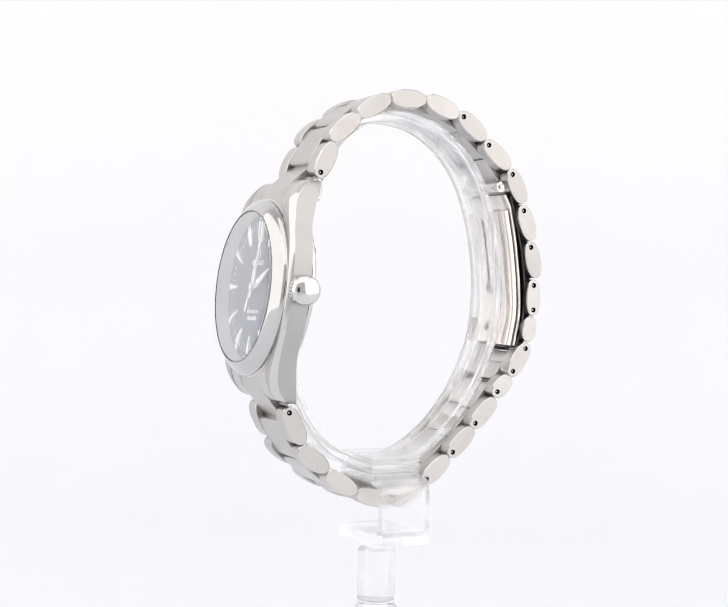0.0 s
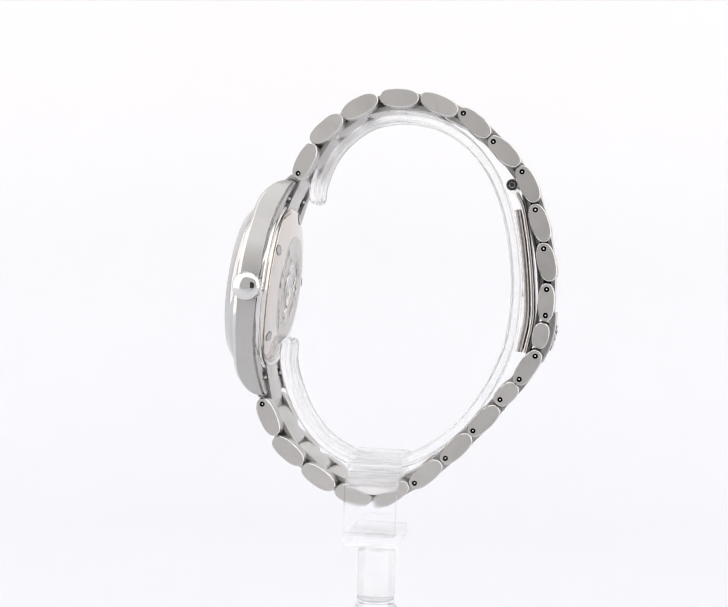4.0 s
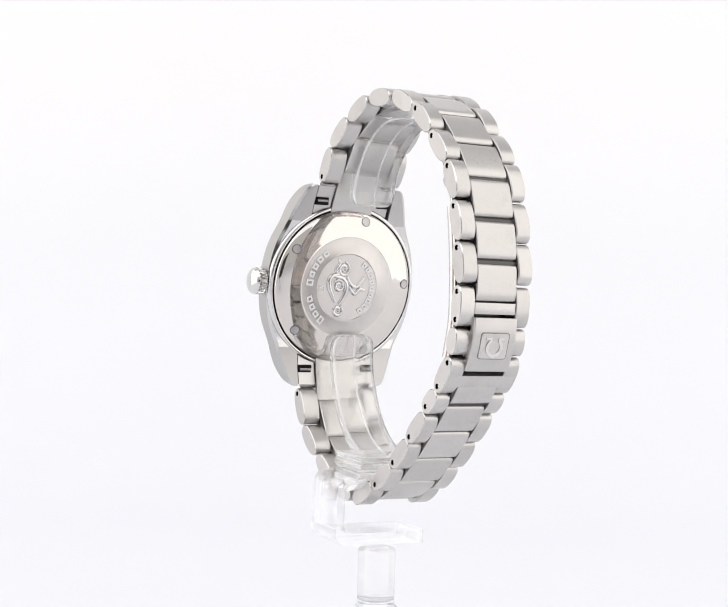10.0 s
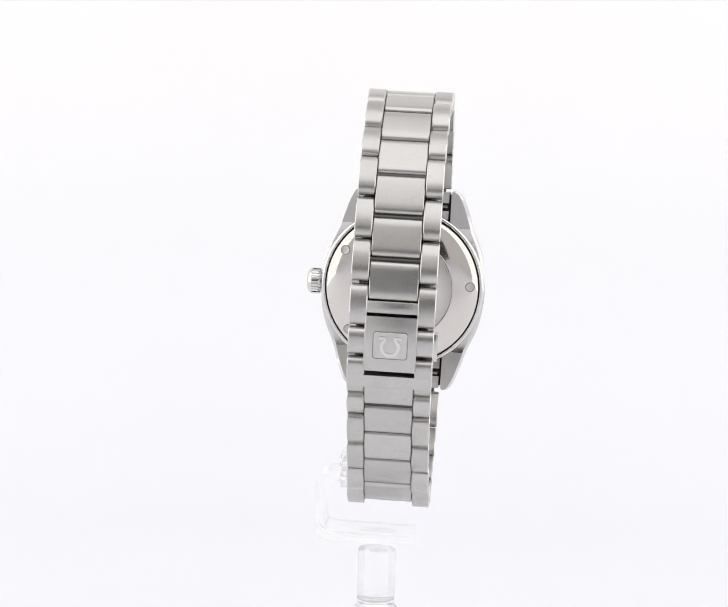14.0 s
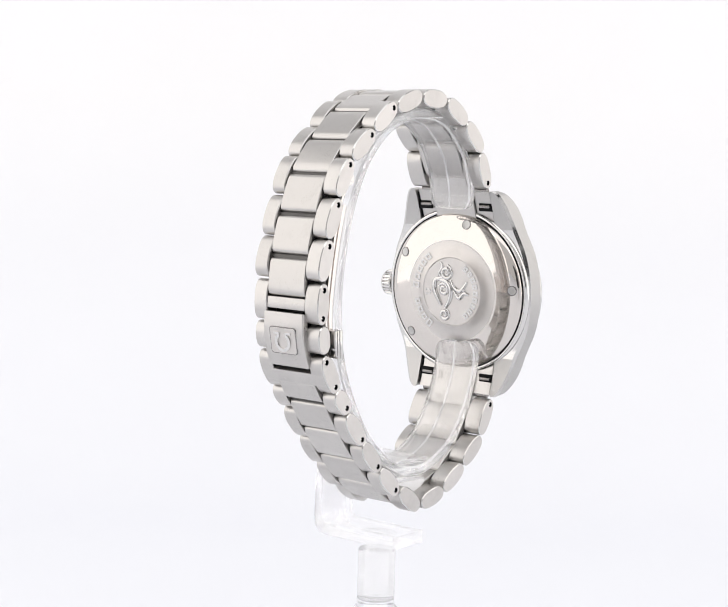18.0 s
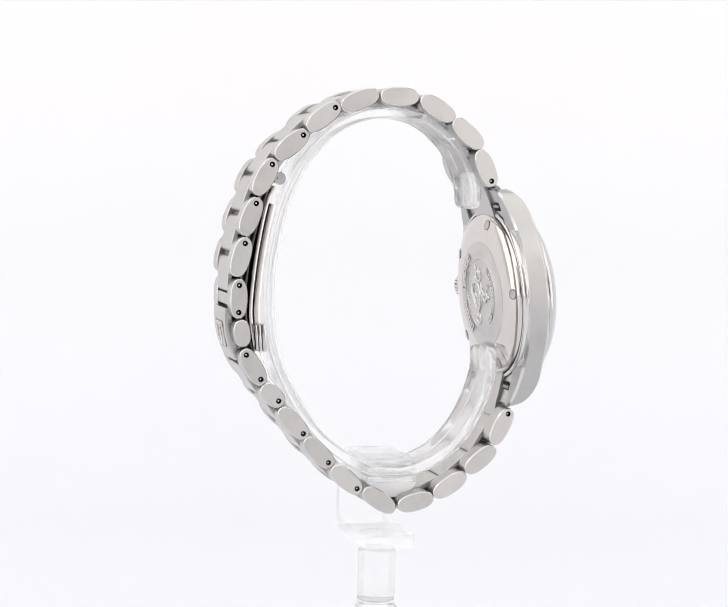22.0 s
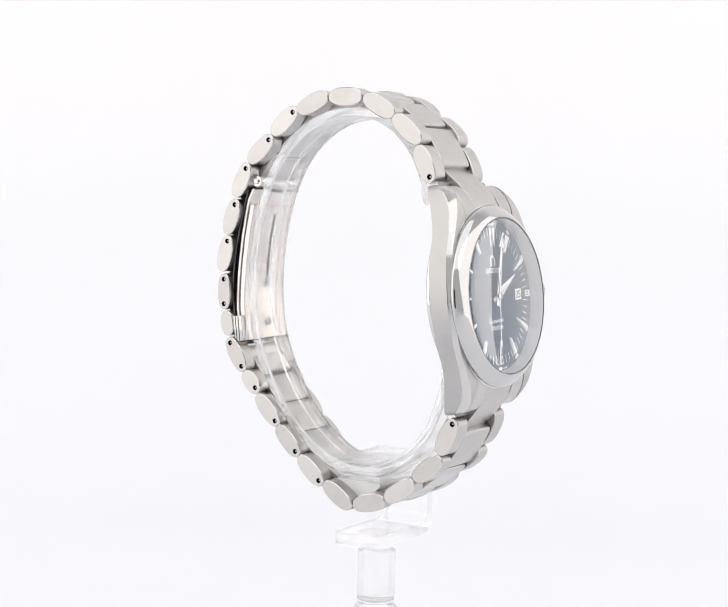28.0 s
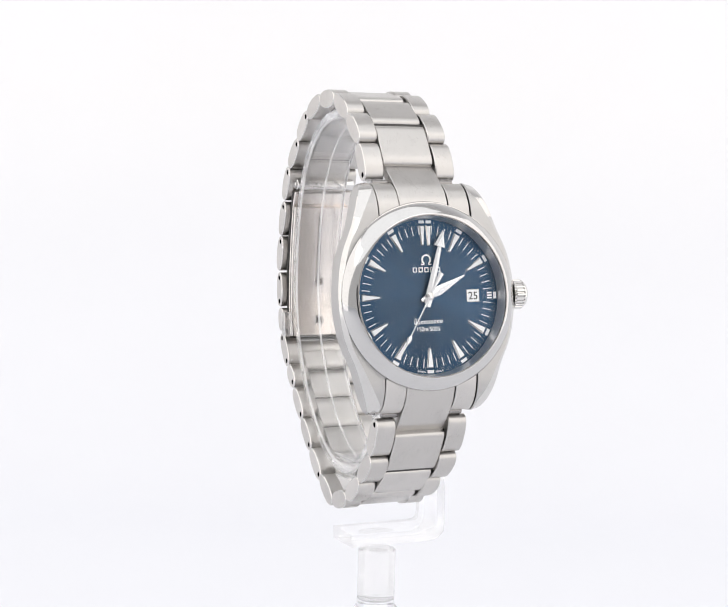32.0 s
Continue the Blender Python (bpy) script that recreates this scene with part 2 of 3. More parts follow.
def rounded(w, h, r, n=4, cx=0.0, cy=0.0):
    out = []
    for sx, sy, a0 in ((1, 1, 0), (-1, 1, 90), (-1, -1, 180), (1, -1, 270)):
        for k in range(n + 1):
            a = radians(a0 + 90 * k / n)
            out.append((cx + sx * (w / 2 - r) + r * math.cos(a), cy + sy * (h / 2 - r) + r * math.sin(a)))
    return out


def writing(text, height, width, material, name):
    """Flat raised characters, centred, height and width in millimetres."""
    cu = bpy.data.curves.new("characters", "FONT")
    cu.body, cu.align_x, cu.align_y, cu.extrude = text, "CENTER", "CENTER", 0.004
    ob = bpy.data.objects.new("characters", cu)
    scene.collection.objects.link(ob)
    me = bpy.data.meshes.new_from_object(ob.evaluated_get(bpy.context.evaluated_depsgraph_get()))
    bpy.data.objects.remove(ob)
    me.name = name
    co = [v.co for v in me.vertices]
    xs, ys = [c.x for c in co], [c.y for c in co]
    cx, cy = (max(xs) + min(xs)) / 2, (max(ys) + min(ys)) / 2
    kx, ky = width / (max(xs) - min(xs)), height / (max(ys) - min(ys))
    for v in me.vertices:
        v.co = Vector(((v.co.x - cx) * kx * MM, (v.co.y - cy) * ky * MM, v.co.z * 10 * MM))
    me.materials.clear()
    me.materials.append(material)
    return me


def open_bar(w, h, t, z0, z1):
    """A flat upright bar of four strokes round an opening, centred."""
    bm = bmesh.new()
    for x0, x1, y0, y1 in ((-w / 2, -w / 2 + t, -h / 2, h / 2), (w / 2 - t, w / 2, -h / 2, h / 2), (-w / 2 + t, w / 2 - t, h / 2 - t, h / 2), (-w / 2 + t, w / 2 - t, -h / 2, -h / 2 + t)):
        box(bm, x0, x1, y0, y1, z0, z1)
    return bm


# ---- the white table and sweep ----
def sweep():
    bm = bmesh.new()
    prof = [(-1300, 0), (-300, 0), (0, 0), (238, 0)]
    for k in range(1, 13):
        a = radians(90 * k / 12)
        prof.append((238 + 100 * math.sin(a), 100 - 100 * math.cos(a)))
    prof += [(339, 500), (340, 1250)]
    rows = [[bm.verts.new((x, y, z)) for x in (-1100, -500, 0, 500, 1100)] for y, z in prof]
    for a, b in zip(rows, rows[1:]):
        for i in range(4):
            bm.faces.new((a[i], a[i + 1], b[i + 1], b[i]))
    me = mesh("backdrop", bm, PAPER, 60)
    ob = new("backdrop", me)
    tagged(ob, "white studio sweep with added glow, curving up behind the watch", "backdrop", kind="structure")


sweep()

# ---- poses of the watch and its stand on the turning axis ----
HOLD = pose(-25.506 * MM, -9.157 * MM, -5.257 * MM + TABLE, 83.990, -1.762, -63.176)


def spin(t):
    return pose(0, 0, 0, 0, 0, SPIN * t + PHASE)


watch = thing("wristwatch", "stainless steel wristwatch with blue dial on a clear display ring", "wristwatch", HOLD)
stand = thing("watch_stand", "clear acrylic watch display ring on a round post", "display stand")

CX = 0.75   # the case sits a little to the crown's side of the bracelet


# ---- bracelet ----
# mid height, mid depth, slope, length, pin at its start, pin at its end, half width
LINKS = [
    (25.2, -8.6, -20, 7.7, 1, 0, 9.0), (32.0, -11.9, -44, 7.9, 0, 0, 8.75), (37.1, -17.7, -56, 7.9, 0, 0, 8.5),
    (39.75, -25.1, -84, 7.7, 0, 0, 8.25), (39.5, -32.9, -106, 7.9, 0, 0, 7.95), (36.85, -40.1, -123, 7.9, 1, 0, 7.75),
    (32.1, -46.5, -125, 7.9, 1, 0, 7.62), (26.5, -51.9, -147, 7.6, 1, 0, 7.56), (19.45, -55.15, -154, 7.6, 1, 0, 7.56),
    (12.2, -57.5, -160, 7.6, 1, 0, 7.56), (4.55, -58.5, -174.5, 7.4, 1, 1, 7.56), (-1.9, -58.35, 177, 5.1, 0, 0, 7.56),
    (-8.35, -56.7, 153.5, 7.8, 1, 1, 7.56), (-14.0, -53.4, 140, 5.5, 0, 1, 7.56), (-19.75, -49.8, 142, 7.9, 0, 1, 7.56),
    (-25.9, -45.3, 141, 7.8, 0, 1, 7.65), (-31.75, -40.2, 136.5, 7.8, 0, 1, 7.78), (-36.5, -34.1, 129, 7.8, 0, 0, 8.0),
    (-37.8, -26.8, 83, 7.5, 0, 0, 8.3), (-35.4, -19.6, 64, 7.7, 0, 0, 8.5), (-31.2, -13.0, 57.5, 7.7, 0, 0, 8.75),
    (-25.15, -8.25, 32, 7.9, 0, 1, 9.0)]
THICK = 3.55
MIDDLE = 0.565   # share of the width that the middle links take


def shift(i):
    """How far a link's middle lies towards the crown."""
    return 0.65 * max(0.0, 1 - min(i, 21 - i) / 4.0)


def outer_link_mesh(side, length, pins, half, thick=THICK):
    """One side link: an oval bar with polished rims and, where it has one, a pin hole. Its face looks along side * x."""
    W = half * (1 - MIDDLE) - 0.16
    a, b = length / 2 - 0.03, thick / 2
    bm = bmesh.new()
    full, rim = oval(a, b), oval(a - 0.16, b - 0.16)
    rings = [[(side * x, p, q) for p, q in (rim if k in (0, 3) else full)] for k, x in enumerate((-W, -W + 0.2, -0.15, 0.0))]
    rows = loft(bm, rings, caps=False)
    for f in bm.faces:
        f.material_index = 0
    bm.faces.ensure_lookup_table()
    n = len(full)
    for i in range(n):
        bm.faces[2 * n + i].material_index = 1
    bm.faces.new(rows[0])
    holes = []
    edges = [bm.edges.get((rows[3][i], rows[3][(i + 1) % n])) for i in range(n)]
    for py in pins:
        lip = [bm.verts.new((0, py + 0.52 * math.cos(2 * math.pi * i / 14), 0.52 * math.sin(2 * math.pi * i / 14))) for i in range(14)]
        edges += [bm.edges.new((lip[i], lip[(i + 1) % 14])) for i in range(14)]
        holes.append((lip, py))
    bmesh.ops.triangle_fill(bm, edges=edges, use_beauty=True)
    # hole walls and floor coloured near black for their shade
    for lip, py in holes:
        deep = [bm.verts.new((v.co.x - side * 0.8, v.co.y, v.co.z)) for v in lip]
        for i in range(14):
            f = bm.faces.new((lip[i], lip[(i + 1) % 14], deep[(i + 1) % 14], deep[i]))
            f.material_index = 2
        bm.faces.new(deep).material_index = 2
    for f in bm.faces:   # the outer face is brushed apart from the rest
        if f.material_index == 0 and all(abs(v.co.x) < 1e-6 for v in f.verts):
            f.material_index = 3
    return mesh("outer_link", bm, [BRUSHED, BEVEL, DARK, FLANK], 30)


def pin_mesh(side):
    bm = bmesh.new()
    lathe(bm, [(0.28, -0.8 * side), (0.28, -0.42 * side), (0.24, -0.31 * side), (0.15, -0.24 * side), (0.02, -0.21 * side)], 12, "x")
    return mesh("pin", bm, BRIGHT)


def middle_link_mesh(length, half, thick=3.2):
    """A middle link: flat brushed top, rounded ends, one polished chamfer at its lower end."""
    bm = bmesh.new()
    a, b = length / 2, thick / 2
    prof = oval(a, b, 4.6, 40)
    rings = []
    for x, k in ((-half, 0.12), (-half + 0.14, 0.0), (half - 0.14, 0.0), (half, 0.12)):
        rings.append([(x, p * (1 - k / a), q * (1 - k / b)) for p, q in prof])
    loft(bm, rings)
    return mesh("middle_link", bm, [BRUSHED], 30)


def bracelet():
    cache, pins = {}, {s: pin_mesh(s) for s in (1, -1)}
    for i, (y, z, phi, length, p0, p1, half) in enumerate(LINKS):
        spots = [q for on, q in ((p0, -length / 2 + 1.2), (p1, length / 2 - 1.2)) if on]
        for side in (1, -1):
            key = (side, length, p0, p1, half)
            if key not in cache:
                cache[key] = outer_link_mesh(side, length, spots, half, 3.25 if i in (10, 11) else THICK)
            x = shift(i) + side * half
            link = put("outer_link", cache[key], watch, place(x, y, z, phi), "brushed steel side link with polished rims" if i == 0 else "")
            for q in spots:
                put("pin", pins[side], link, place(0, q, 0))
    # dark bars added in the joints to close and shade the gaps
    joints = {}
    for i, (y, z, phi, length, p0, p1, half) in enumerate(LINKS):
        if i in (10, 11, 12):
            continue
        reach = round(half - 1.5, 1)
        if reach not in joints:
            joints[reach] = mesh("joint_bar", rod(bmesh.new(), 1.0, -reach, reach, 0, 0, 16), GAP_SHADE)
        put("joint_bar", joints[reach], watch, place(shift(i), y, z, phi), "dark bar added for the shade inside the joint" if i == 0 else "")
    mids = {}
    for i in range(21):
        if i in (10, 11):
            continue
        y0, z0, y1, z1 = *LINKS[i][:2], *LINKS[i + 1][:2]
        phi = math.degrees(math.atan2(z1 - z0, y1 - y0))
        length = math.hypot(y1 - y0, z1 - z0) - 0.16
        y, z = (y0 + y1) / 2, (z0 + z1) / 2
        if i in (0, 20):   # reaches in under the end link
            length += 1.3
            back = 0.65 if i == 20 else -0.65
            y, z = y + back * math.cos(radians(phi)), z + back * math.sin(radians(phi))
        if i in (7, 8, 9):   # the links stand apart towards the clasp
            gap = 0.45 if i < 9 else 0.8
            length, y, z = length - gap, y - gap / 2 * math.cos(radians(phi)), z - gap / 2 * math.sin(radians(phi))
        if i == 12:
            length, y, z = 4.7, -11.4, -55.19
        half = round(MIDDLE * (LINKS[i][6] + LINKS[i + 1][6]) / 2, 1)
        out = 0.12
        y, z = y - out * math.sin(radians(phi)), z + out * math.cos(radians(phi))
        length = round(length, 1)
        key = (length, half)
        if key not in mids:
            # dark core added so that the seams beside the link look shaded
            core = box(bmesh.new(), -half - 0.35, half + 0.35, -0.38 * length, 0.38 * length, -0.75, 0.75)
            mids[key] = middle_link_mesh(length, half), mesh("link_core", core, DARK if 7 <= i <= 9 else GAP_SHADE)
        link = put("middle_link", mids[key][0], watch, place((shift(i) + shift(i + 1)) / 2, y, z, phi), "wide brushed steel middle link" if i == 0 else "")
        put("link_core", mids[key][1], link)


bracelet()


# ---- folding clasp ----
def clasp():
    half = 4.45
    y, z, phi = LINKS[10][:3]
    bm = bmesh.new()
    box(bm, -half, half, -0.75, 1.4, -1.2, 1.5, 0.2)
    part("clasp_bar", bm, BRUSHED, watch, "narrow brushed steel bar", place(0, y, z, phi))
    # cover plate with its square emblem field
    bm = bmesh.new()
    plate = [Vector((2.75, -60.0)), Vector((0.3, -60.2)), Vector((-2.0, -60.1)), Vector((-4.4, -59.65)), Vector((-6.9, -58.75))]
    path = spline([(p.x, p.y, 0) for p in plate], 4)
    path = [Vector((p.x, p.y)) for p in path]
    sec = rounded(9.3, 1.5, 0.25, 3)
    strip(bm, path, sec)
    cover = part("clasp_cover", bm, BRUSHED, watch, "brushed steel clasp cover with a square emblem")
    bm = bmesh.new()
    prism(bm, rounded(5.9, 4.7, 0.5), 0.0, 0.12, 0.08)
    tilt = place(0.0, -2.25, -60.84, 180 - 7.0) @ pose(0, 0, 0, 0, 0, 180)
    field = part("emblem_field", bm, DULL, cover, "satin square field", tilt)
    # the groove's shade is a larger dark plate under the field
    bm = bmesh.new()
    prism(bm, rounded(6.2, 5.0, 0.6), -0.15, 0.05, 0.03)
    part("field_groove", bm, SHADED, cover, "dark plate for the shade of the groove round the field", tilt)
    bm = bmesh.new()
    horseshoe(bm, 1.2, 1.8, -0.25, 1, 0.1, 0.3, 1.95, 0.4)
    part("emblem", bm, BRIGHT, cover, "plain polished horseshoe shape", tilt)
    # bar between the last two wide side links
    y, z, phi = LINKS[12][:3]
    bm = bmesh.new()
    box(bm, -7.2, 7.2, -1.1, 1.6, -1.2, 1.78, 0.2)
    part("clasp_bridge", bm, BRUSHED, watch, "", place(0, y, z, phi))
    # dark strip put in for the shade under the flat links
    bm = bmesh.new()
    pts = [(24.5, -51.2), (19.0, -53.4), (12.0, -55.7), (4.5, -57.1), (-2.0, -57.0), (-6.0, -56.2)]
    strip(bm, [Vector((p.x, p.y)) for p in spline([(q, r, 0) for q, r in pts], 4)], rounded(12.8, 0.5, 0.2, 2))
    part("clasp_lining", bm, GAP_SHADE, watch, "dark strip standing for the shade inside the clasp")
    # folding blades
    for off, gauge, name in ((-0.35, 0.7, "outer_blade"), (0.85, 1.15, "inner_blade")):
        pts = [(24.6, -49.6), (21.6, -51.3), (15.0, -53.3), (8.0, -54.9), (1.0, -55.9), (-5.6, -55.4)]
        if off > 0:   # the inner blade begins below the hinge
            pts[:2] = [(21.4, -51.37)]
        path = [Vector((p.x, p.y)) for p in spline([(q, r + off, 0) for q, r in pts], 5)]
        bm = bmesh.new()
        strip(bm, path, rounded(12.6, gauge, 0.2, 2))
        blade = part(name, bm, BLADE, watch, "polished steel folding blade")
    # the slot's shade is a near-black strip laid on the blade
    bm = bmesh.new()
    pts = [(20.0, -50.42), (14.0, -52.17), (10.0, -53.03), (6.8, -53.7)]
    strip(bm, [Vector((p.x, p.y)) for p in spline([(q, r, 0) for q, r in pts], 5)], rounded(0.6, 0.25, 0.1, 2, -0.6))
    part("slot", bm, DARK, blade, "narrow slot drawn as a dark strip")
    for yy, zz in ((6.0, -53.85), (-2.4, -54.5)):
        bm = bmesh.new()
        lathe(bm, [(1.2, -0.3), (1.2, 0.25), (1.05, 0.4), (0.9, 0.35), (0.85, -0.2)], 24)
        boss = part("boss", bm, BRIGHT, blade, "", place(-0.6, yy, zz, 0))
        # the bore's depth is shown by darkened steel instead of a hole
        bm = bmesh.new()
        if yy < 0:
            box(bm, -0.62, 0.62, -0.62, 0.62, 0.1, 0.45, 0.12)
        lathe(bm, [(0.7, 0.1), (0.7, 0.22), (0.02, 0.22)], 20)
        part("bore", bm, SHADED, blade, "bore with its shade drawn as a darkened disc", place(-0.6, yy, zz, 0))
    bm = bmesh.new()
    rod(bm, 1.15, -6.3, 6.3, 26.0, -48.9, 24)
    hinge = part("hinge", bm, BRIGHT, watch, "polished hinge barrel")
    for s in (-1, 1):
        bm = bmesh.new()
        rod(bm, 0.55, s * 6.2 if s > 0 else -6.7, 6.7 if s > 0 else -6.2, 26.0, -48.9, 14, 0.1)
        part("hinge_pin", bm, BRIGHT, hinge)
    bm = bmesh.new()
    for z0, z1, y0 in ((-56.1, -55.62, -5.2), (-55.5, -54.95, -5.6), (-54.8, -54.0, -5.6)):   # grooved along its length
        box(bm, -8.2, -6.4, y0, -0.5, z0, z1, 0.16, 2)
    button = part("release_button", bm, BEVEL, watch, "small grooved steel release button")
    # dark box added inside so that the grooves look shaded
    bm = bmesh.new()
    box(bm, -8.0, -6.45, -5.1, -0.6, -55.9, -54.2)
    part("groove_core", bm, GAP_SHADE, button, "dark box for the shade between the button's leaves")


clasp()


# ---- case ----
def half_width(y):
    y = abs(y)
    w = 17.4 - 6.4 * (y / 20.4) ** 1.9
    w += 0.3 * max(0.0, min(1.0, (y - 16.0) / 3.5)) - 0.5 * math.exp(-((y - 12.5) / 3.2) ** 2)   # waist before the lugs
    return w - 0.55 * max(0.0, (y - 20.2) / 0.8) ** 2


def top_z(y):
    """The case's upper edge: nearly level, then rounding down over the lugs."""
    y = abs(y)
    u = max(0.0, min(0.999, (y - 15.0) / 6.05))
    return -0.95 - 0.55 * (y / 15.0) ** 2 - 4.3 * (1 - math.sqrt(1 - u * u))


def low_z(y):
    y = abs(y)
    return -5.0 if y < 10 else -5.0 - 2.35 * ((y - 10) / 10.5) ** 1.8


def bevel(y, inner=9.2):
    """Width and drop of the polished bevel: narrow along the flank, broad on the lugs."""
    s = max(0.0, min(1.0, (abs(y) - 10.0) / 9.0)) ** 1.3
    return min(0.75 + 1.5 * s, half_width(y) - inner - 0.3), 0.2 * s


def case():
    bm = bmesh.new()
    # the middle
    rings = []
    for k in range(33):
        y = -13.2 + 26.4 * k / 32
        w, zt, zb = half_width(y), top_z(y), low_z(y)
        b, d = bevel(y)
        a = math.sqrt(14.7 ** 2 - y * y)   # the round hollow for the dial
        rings.append([(CX + x, y, z) for x, z in ((-w + 0.7, zb), (-w, zb + 0.4), (-w, zt - 0.05 - d), (-w + 0.1, zt + 0.1 - d), (-w + b, zt + 0.75), (-a, zt + 0.75), (-a, -1.9),
                                                 (a, -1.9), (a, zt + 0.75), (w - b, zt + 0.75), (w - 0.1, zt + 0.1 - d), (w, zt - 0.05 - d), (w, zb + 0.4), (w - 0.7, zb))])
    loft(bm, rings, polished=(0, 2, 3, 9, 10, 12, 13))
    part("case_middle", bm, [SATIN, BEVEL], watch, "brushed steel case with polished bevels", angle=24)
    # four lugs
    for sx in (-1, 1):
        for sy in (-1, 1):
            bm = bmesh.new()
            rings = []
            for k in range(25):
                y = 13.2 + 7.8 * k / 24
                w, zt, zb = half_width(y), top_z(y), low_z(y)
                zt = max(zt, zb + 0.5)
                h = min(1.0, (zt - zb) / 2)
                inner = 9.2 + 0.3 * max(0.0, (y - 20.4) / 0.6) ** 2
                b, d = bevel(y, inner)
                pts = [(inner, zb), (inner, zt + 0.7 * h), (inner + 0.08, zt + 0.75 * h), (w - b, zt + 0.75 * h), (w - 0.1, zt + (0.1 - d) * h), (w, zt - (0.05 + d) * h), (w, zb + 0.4 * h), (w - 0.6, zb)]
                rings.append([(CX + sx * x, sy * y, z) for x, z in pts])
            loft(bm, rings, polished=(3, 4, 6))
            part("lug", bm, [SATIN, BEVEL], watch, "curved steel lug with polished bevel", angle=24)
    # polished rim round the seat of the bezel
    bm = bmesh.new()
    lathe(bm, [(17.0, -1.3), (17.15, -0.9), (17.0, -0.55), (15.0, -0.55), (15.0, -1.3)], 128)
    part("bezel_seat", bm, BRIGHT, watch, "", place(CX - 0.1, 0, 0))
    # bezel
    bm = bmesh.new()
    lathe(bm, [(14.5, -0.6), (16.6, -0.6), (16.85, -0.35), (16.88, 0.0), (16.78, 0.24), (16.45, 0.62), (16.0, 1.02), (15.55, 1.4), (15.2, 1.66), (14.95, 1.82), (14.74, 1.92), (14.58, 1.96), (14.46, 1.94), (14.42, 1.82), (14.45, 0.2), (14.45, -0.6)], 160, caps=False)
    part("bezel", bm, LUSTRE, watch, "polished steel bezel", place(CX - 0.2, -0.1, 0), 50)
    # inner wall down to the dial
    bm = bmesh.new()
    lathe(bm, [(14.5, 1.8), (14.4, 1.82), (14.0, -0.7), (14.5, -0.78)], 128, caps=False)
    part("inner_ring", bm, INNER, watch, "satin steel ring between dial and crystal", place(CX - 0.2, -0.1, 0), 40)
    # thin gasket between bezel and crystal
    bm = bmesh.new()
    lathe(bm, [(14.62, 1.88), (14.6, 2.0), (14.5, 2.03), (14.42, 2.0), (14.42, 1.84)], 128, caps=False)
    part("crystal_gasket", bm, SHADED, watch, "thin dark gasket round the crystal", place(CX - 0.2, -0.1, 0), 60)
    # crystal
    bm = bmesh.new()
    prof = [(14.42, 1.7), (14.4, 1.9), (14.2, 2.0), (13.6, 2.08), (12.4, 2.18), (10.5, 2.28), (8.0, 2.36), (5.0, 2.42), (2.0, 2.45), (0.02, 2.46)]
    lathe(bm, prof, 96, caps=False)
    ob = part("crystal", bm, CRYSTAL, watch, "slightly domed clear watch crystal", place(CX - 0.2, -0.1, 0), 60)
    ob.visible_shadow = False
    # crown
    bm = bmesh.new()
    wave = lambda k, i: (0.0 if (i % 5) < 3 else -0.1) if 3 <= k <= 5 else 0.0
    lathe(bm, [(1.6, -1.6), (1.6, 0.5), (2.45, 0.55), (2.7, 0.7), (2.8, 0.85), (2.8, 2.35), (2.78, 2.45), (2.66, 2.75), (2.42, 3.05), (2.05, 3.3), (1.5, 3.48), (0.8, 3.58), (0.25, 3.6)], 120, "x", ripple=wave)
    crown = part("crown", bm, BRIGHT, watch, "fluted polished steel crown", place(17.75, 0.05, -2.95), 28)
    # end links
    for s in (-1, 1):
        bm = bmesh.new()
        for x0, x1 in ((-8.98, -4.94), (4.94, 8.98)):
            rings = []
            for y in (13.9, 14.9, 16.0, 17.2, 18.2, 19.0, 19.7, 20.3, 20.8):
                zb = low_z(y) + 0.6
                zt = max(top_z(y) + 0.7, zb + 1.5)
                rings.append([(CX + x, s * y, z) for x, z in ((x0 + (0.25 if x0 < -6 else 0), zb), (x0, zb + 1.2), (x0, zt - 0.12), (x0 + 0.12, zt), (x1 - 0.12, zt), (x1, zt - 0.12), (x1, zb + 1.2), (x1 - (0.25 if x1 > 6 else 0), zb))])
            loft(bm, rings)
        part("end_link", bm, BRUSHED, watch, "brushed steel end link", angle=24)
        bm = bmesh.new()
        rings = []
        for y, zt in ((15.0, -1.0), (17.0, -1.35), (19.0, -2.2), (21.0, -4.0), (22.6, -5.6), (23.8, -6.9), (24.4, -7.6)):
            zb = min(zt - 1.2, low_z(min(y, 20.4)) - max(0, y - 20.4) * 0.25)
            rings.append([(CX + x, s * y, z) for x, z in ((-4.78, zb), (-4.78, zt - 0.12), (-4.66, zt), (4.66, zt), (4.78, zt - 0.12), (4.78, zb))])
        loft(bm, rings)
        part("end_link_tongue", bm, BRUSHED, watch, "", angle=30)
        # near-black block added under the end link to darken its seams like shade
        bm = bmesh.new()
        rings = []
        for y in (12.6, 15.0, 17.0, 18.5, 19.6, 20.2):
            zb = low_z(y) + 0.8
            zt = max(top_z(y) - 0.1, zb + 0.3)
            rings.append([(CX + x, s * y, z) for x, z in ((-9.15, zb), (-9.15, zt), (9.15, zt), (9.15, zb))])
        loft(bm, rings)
        part("end_link_seam_shade", bm, DARK, watch, "dark block added for the shade in the end link's seams")
        # dark bar added to shade the gap before the first link
        bm = bmesh.new()
        rod(bm, 0.7, CX - 8.0, CX + 8.0, s * 21.0, -6.2, 16)
        part("joint_bar", bm, SHADED, watch)
        for sx in (-1, 1):
            # the notch's shade is a near-black block set on the surface
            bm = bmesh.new()
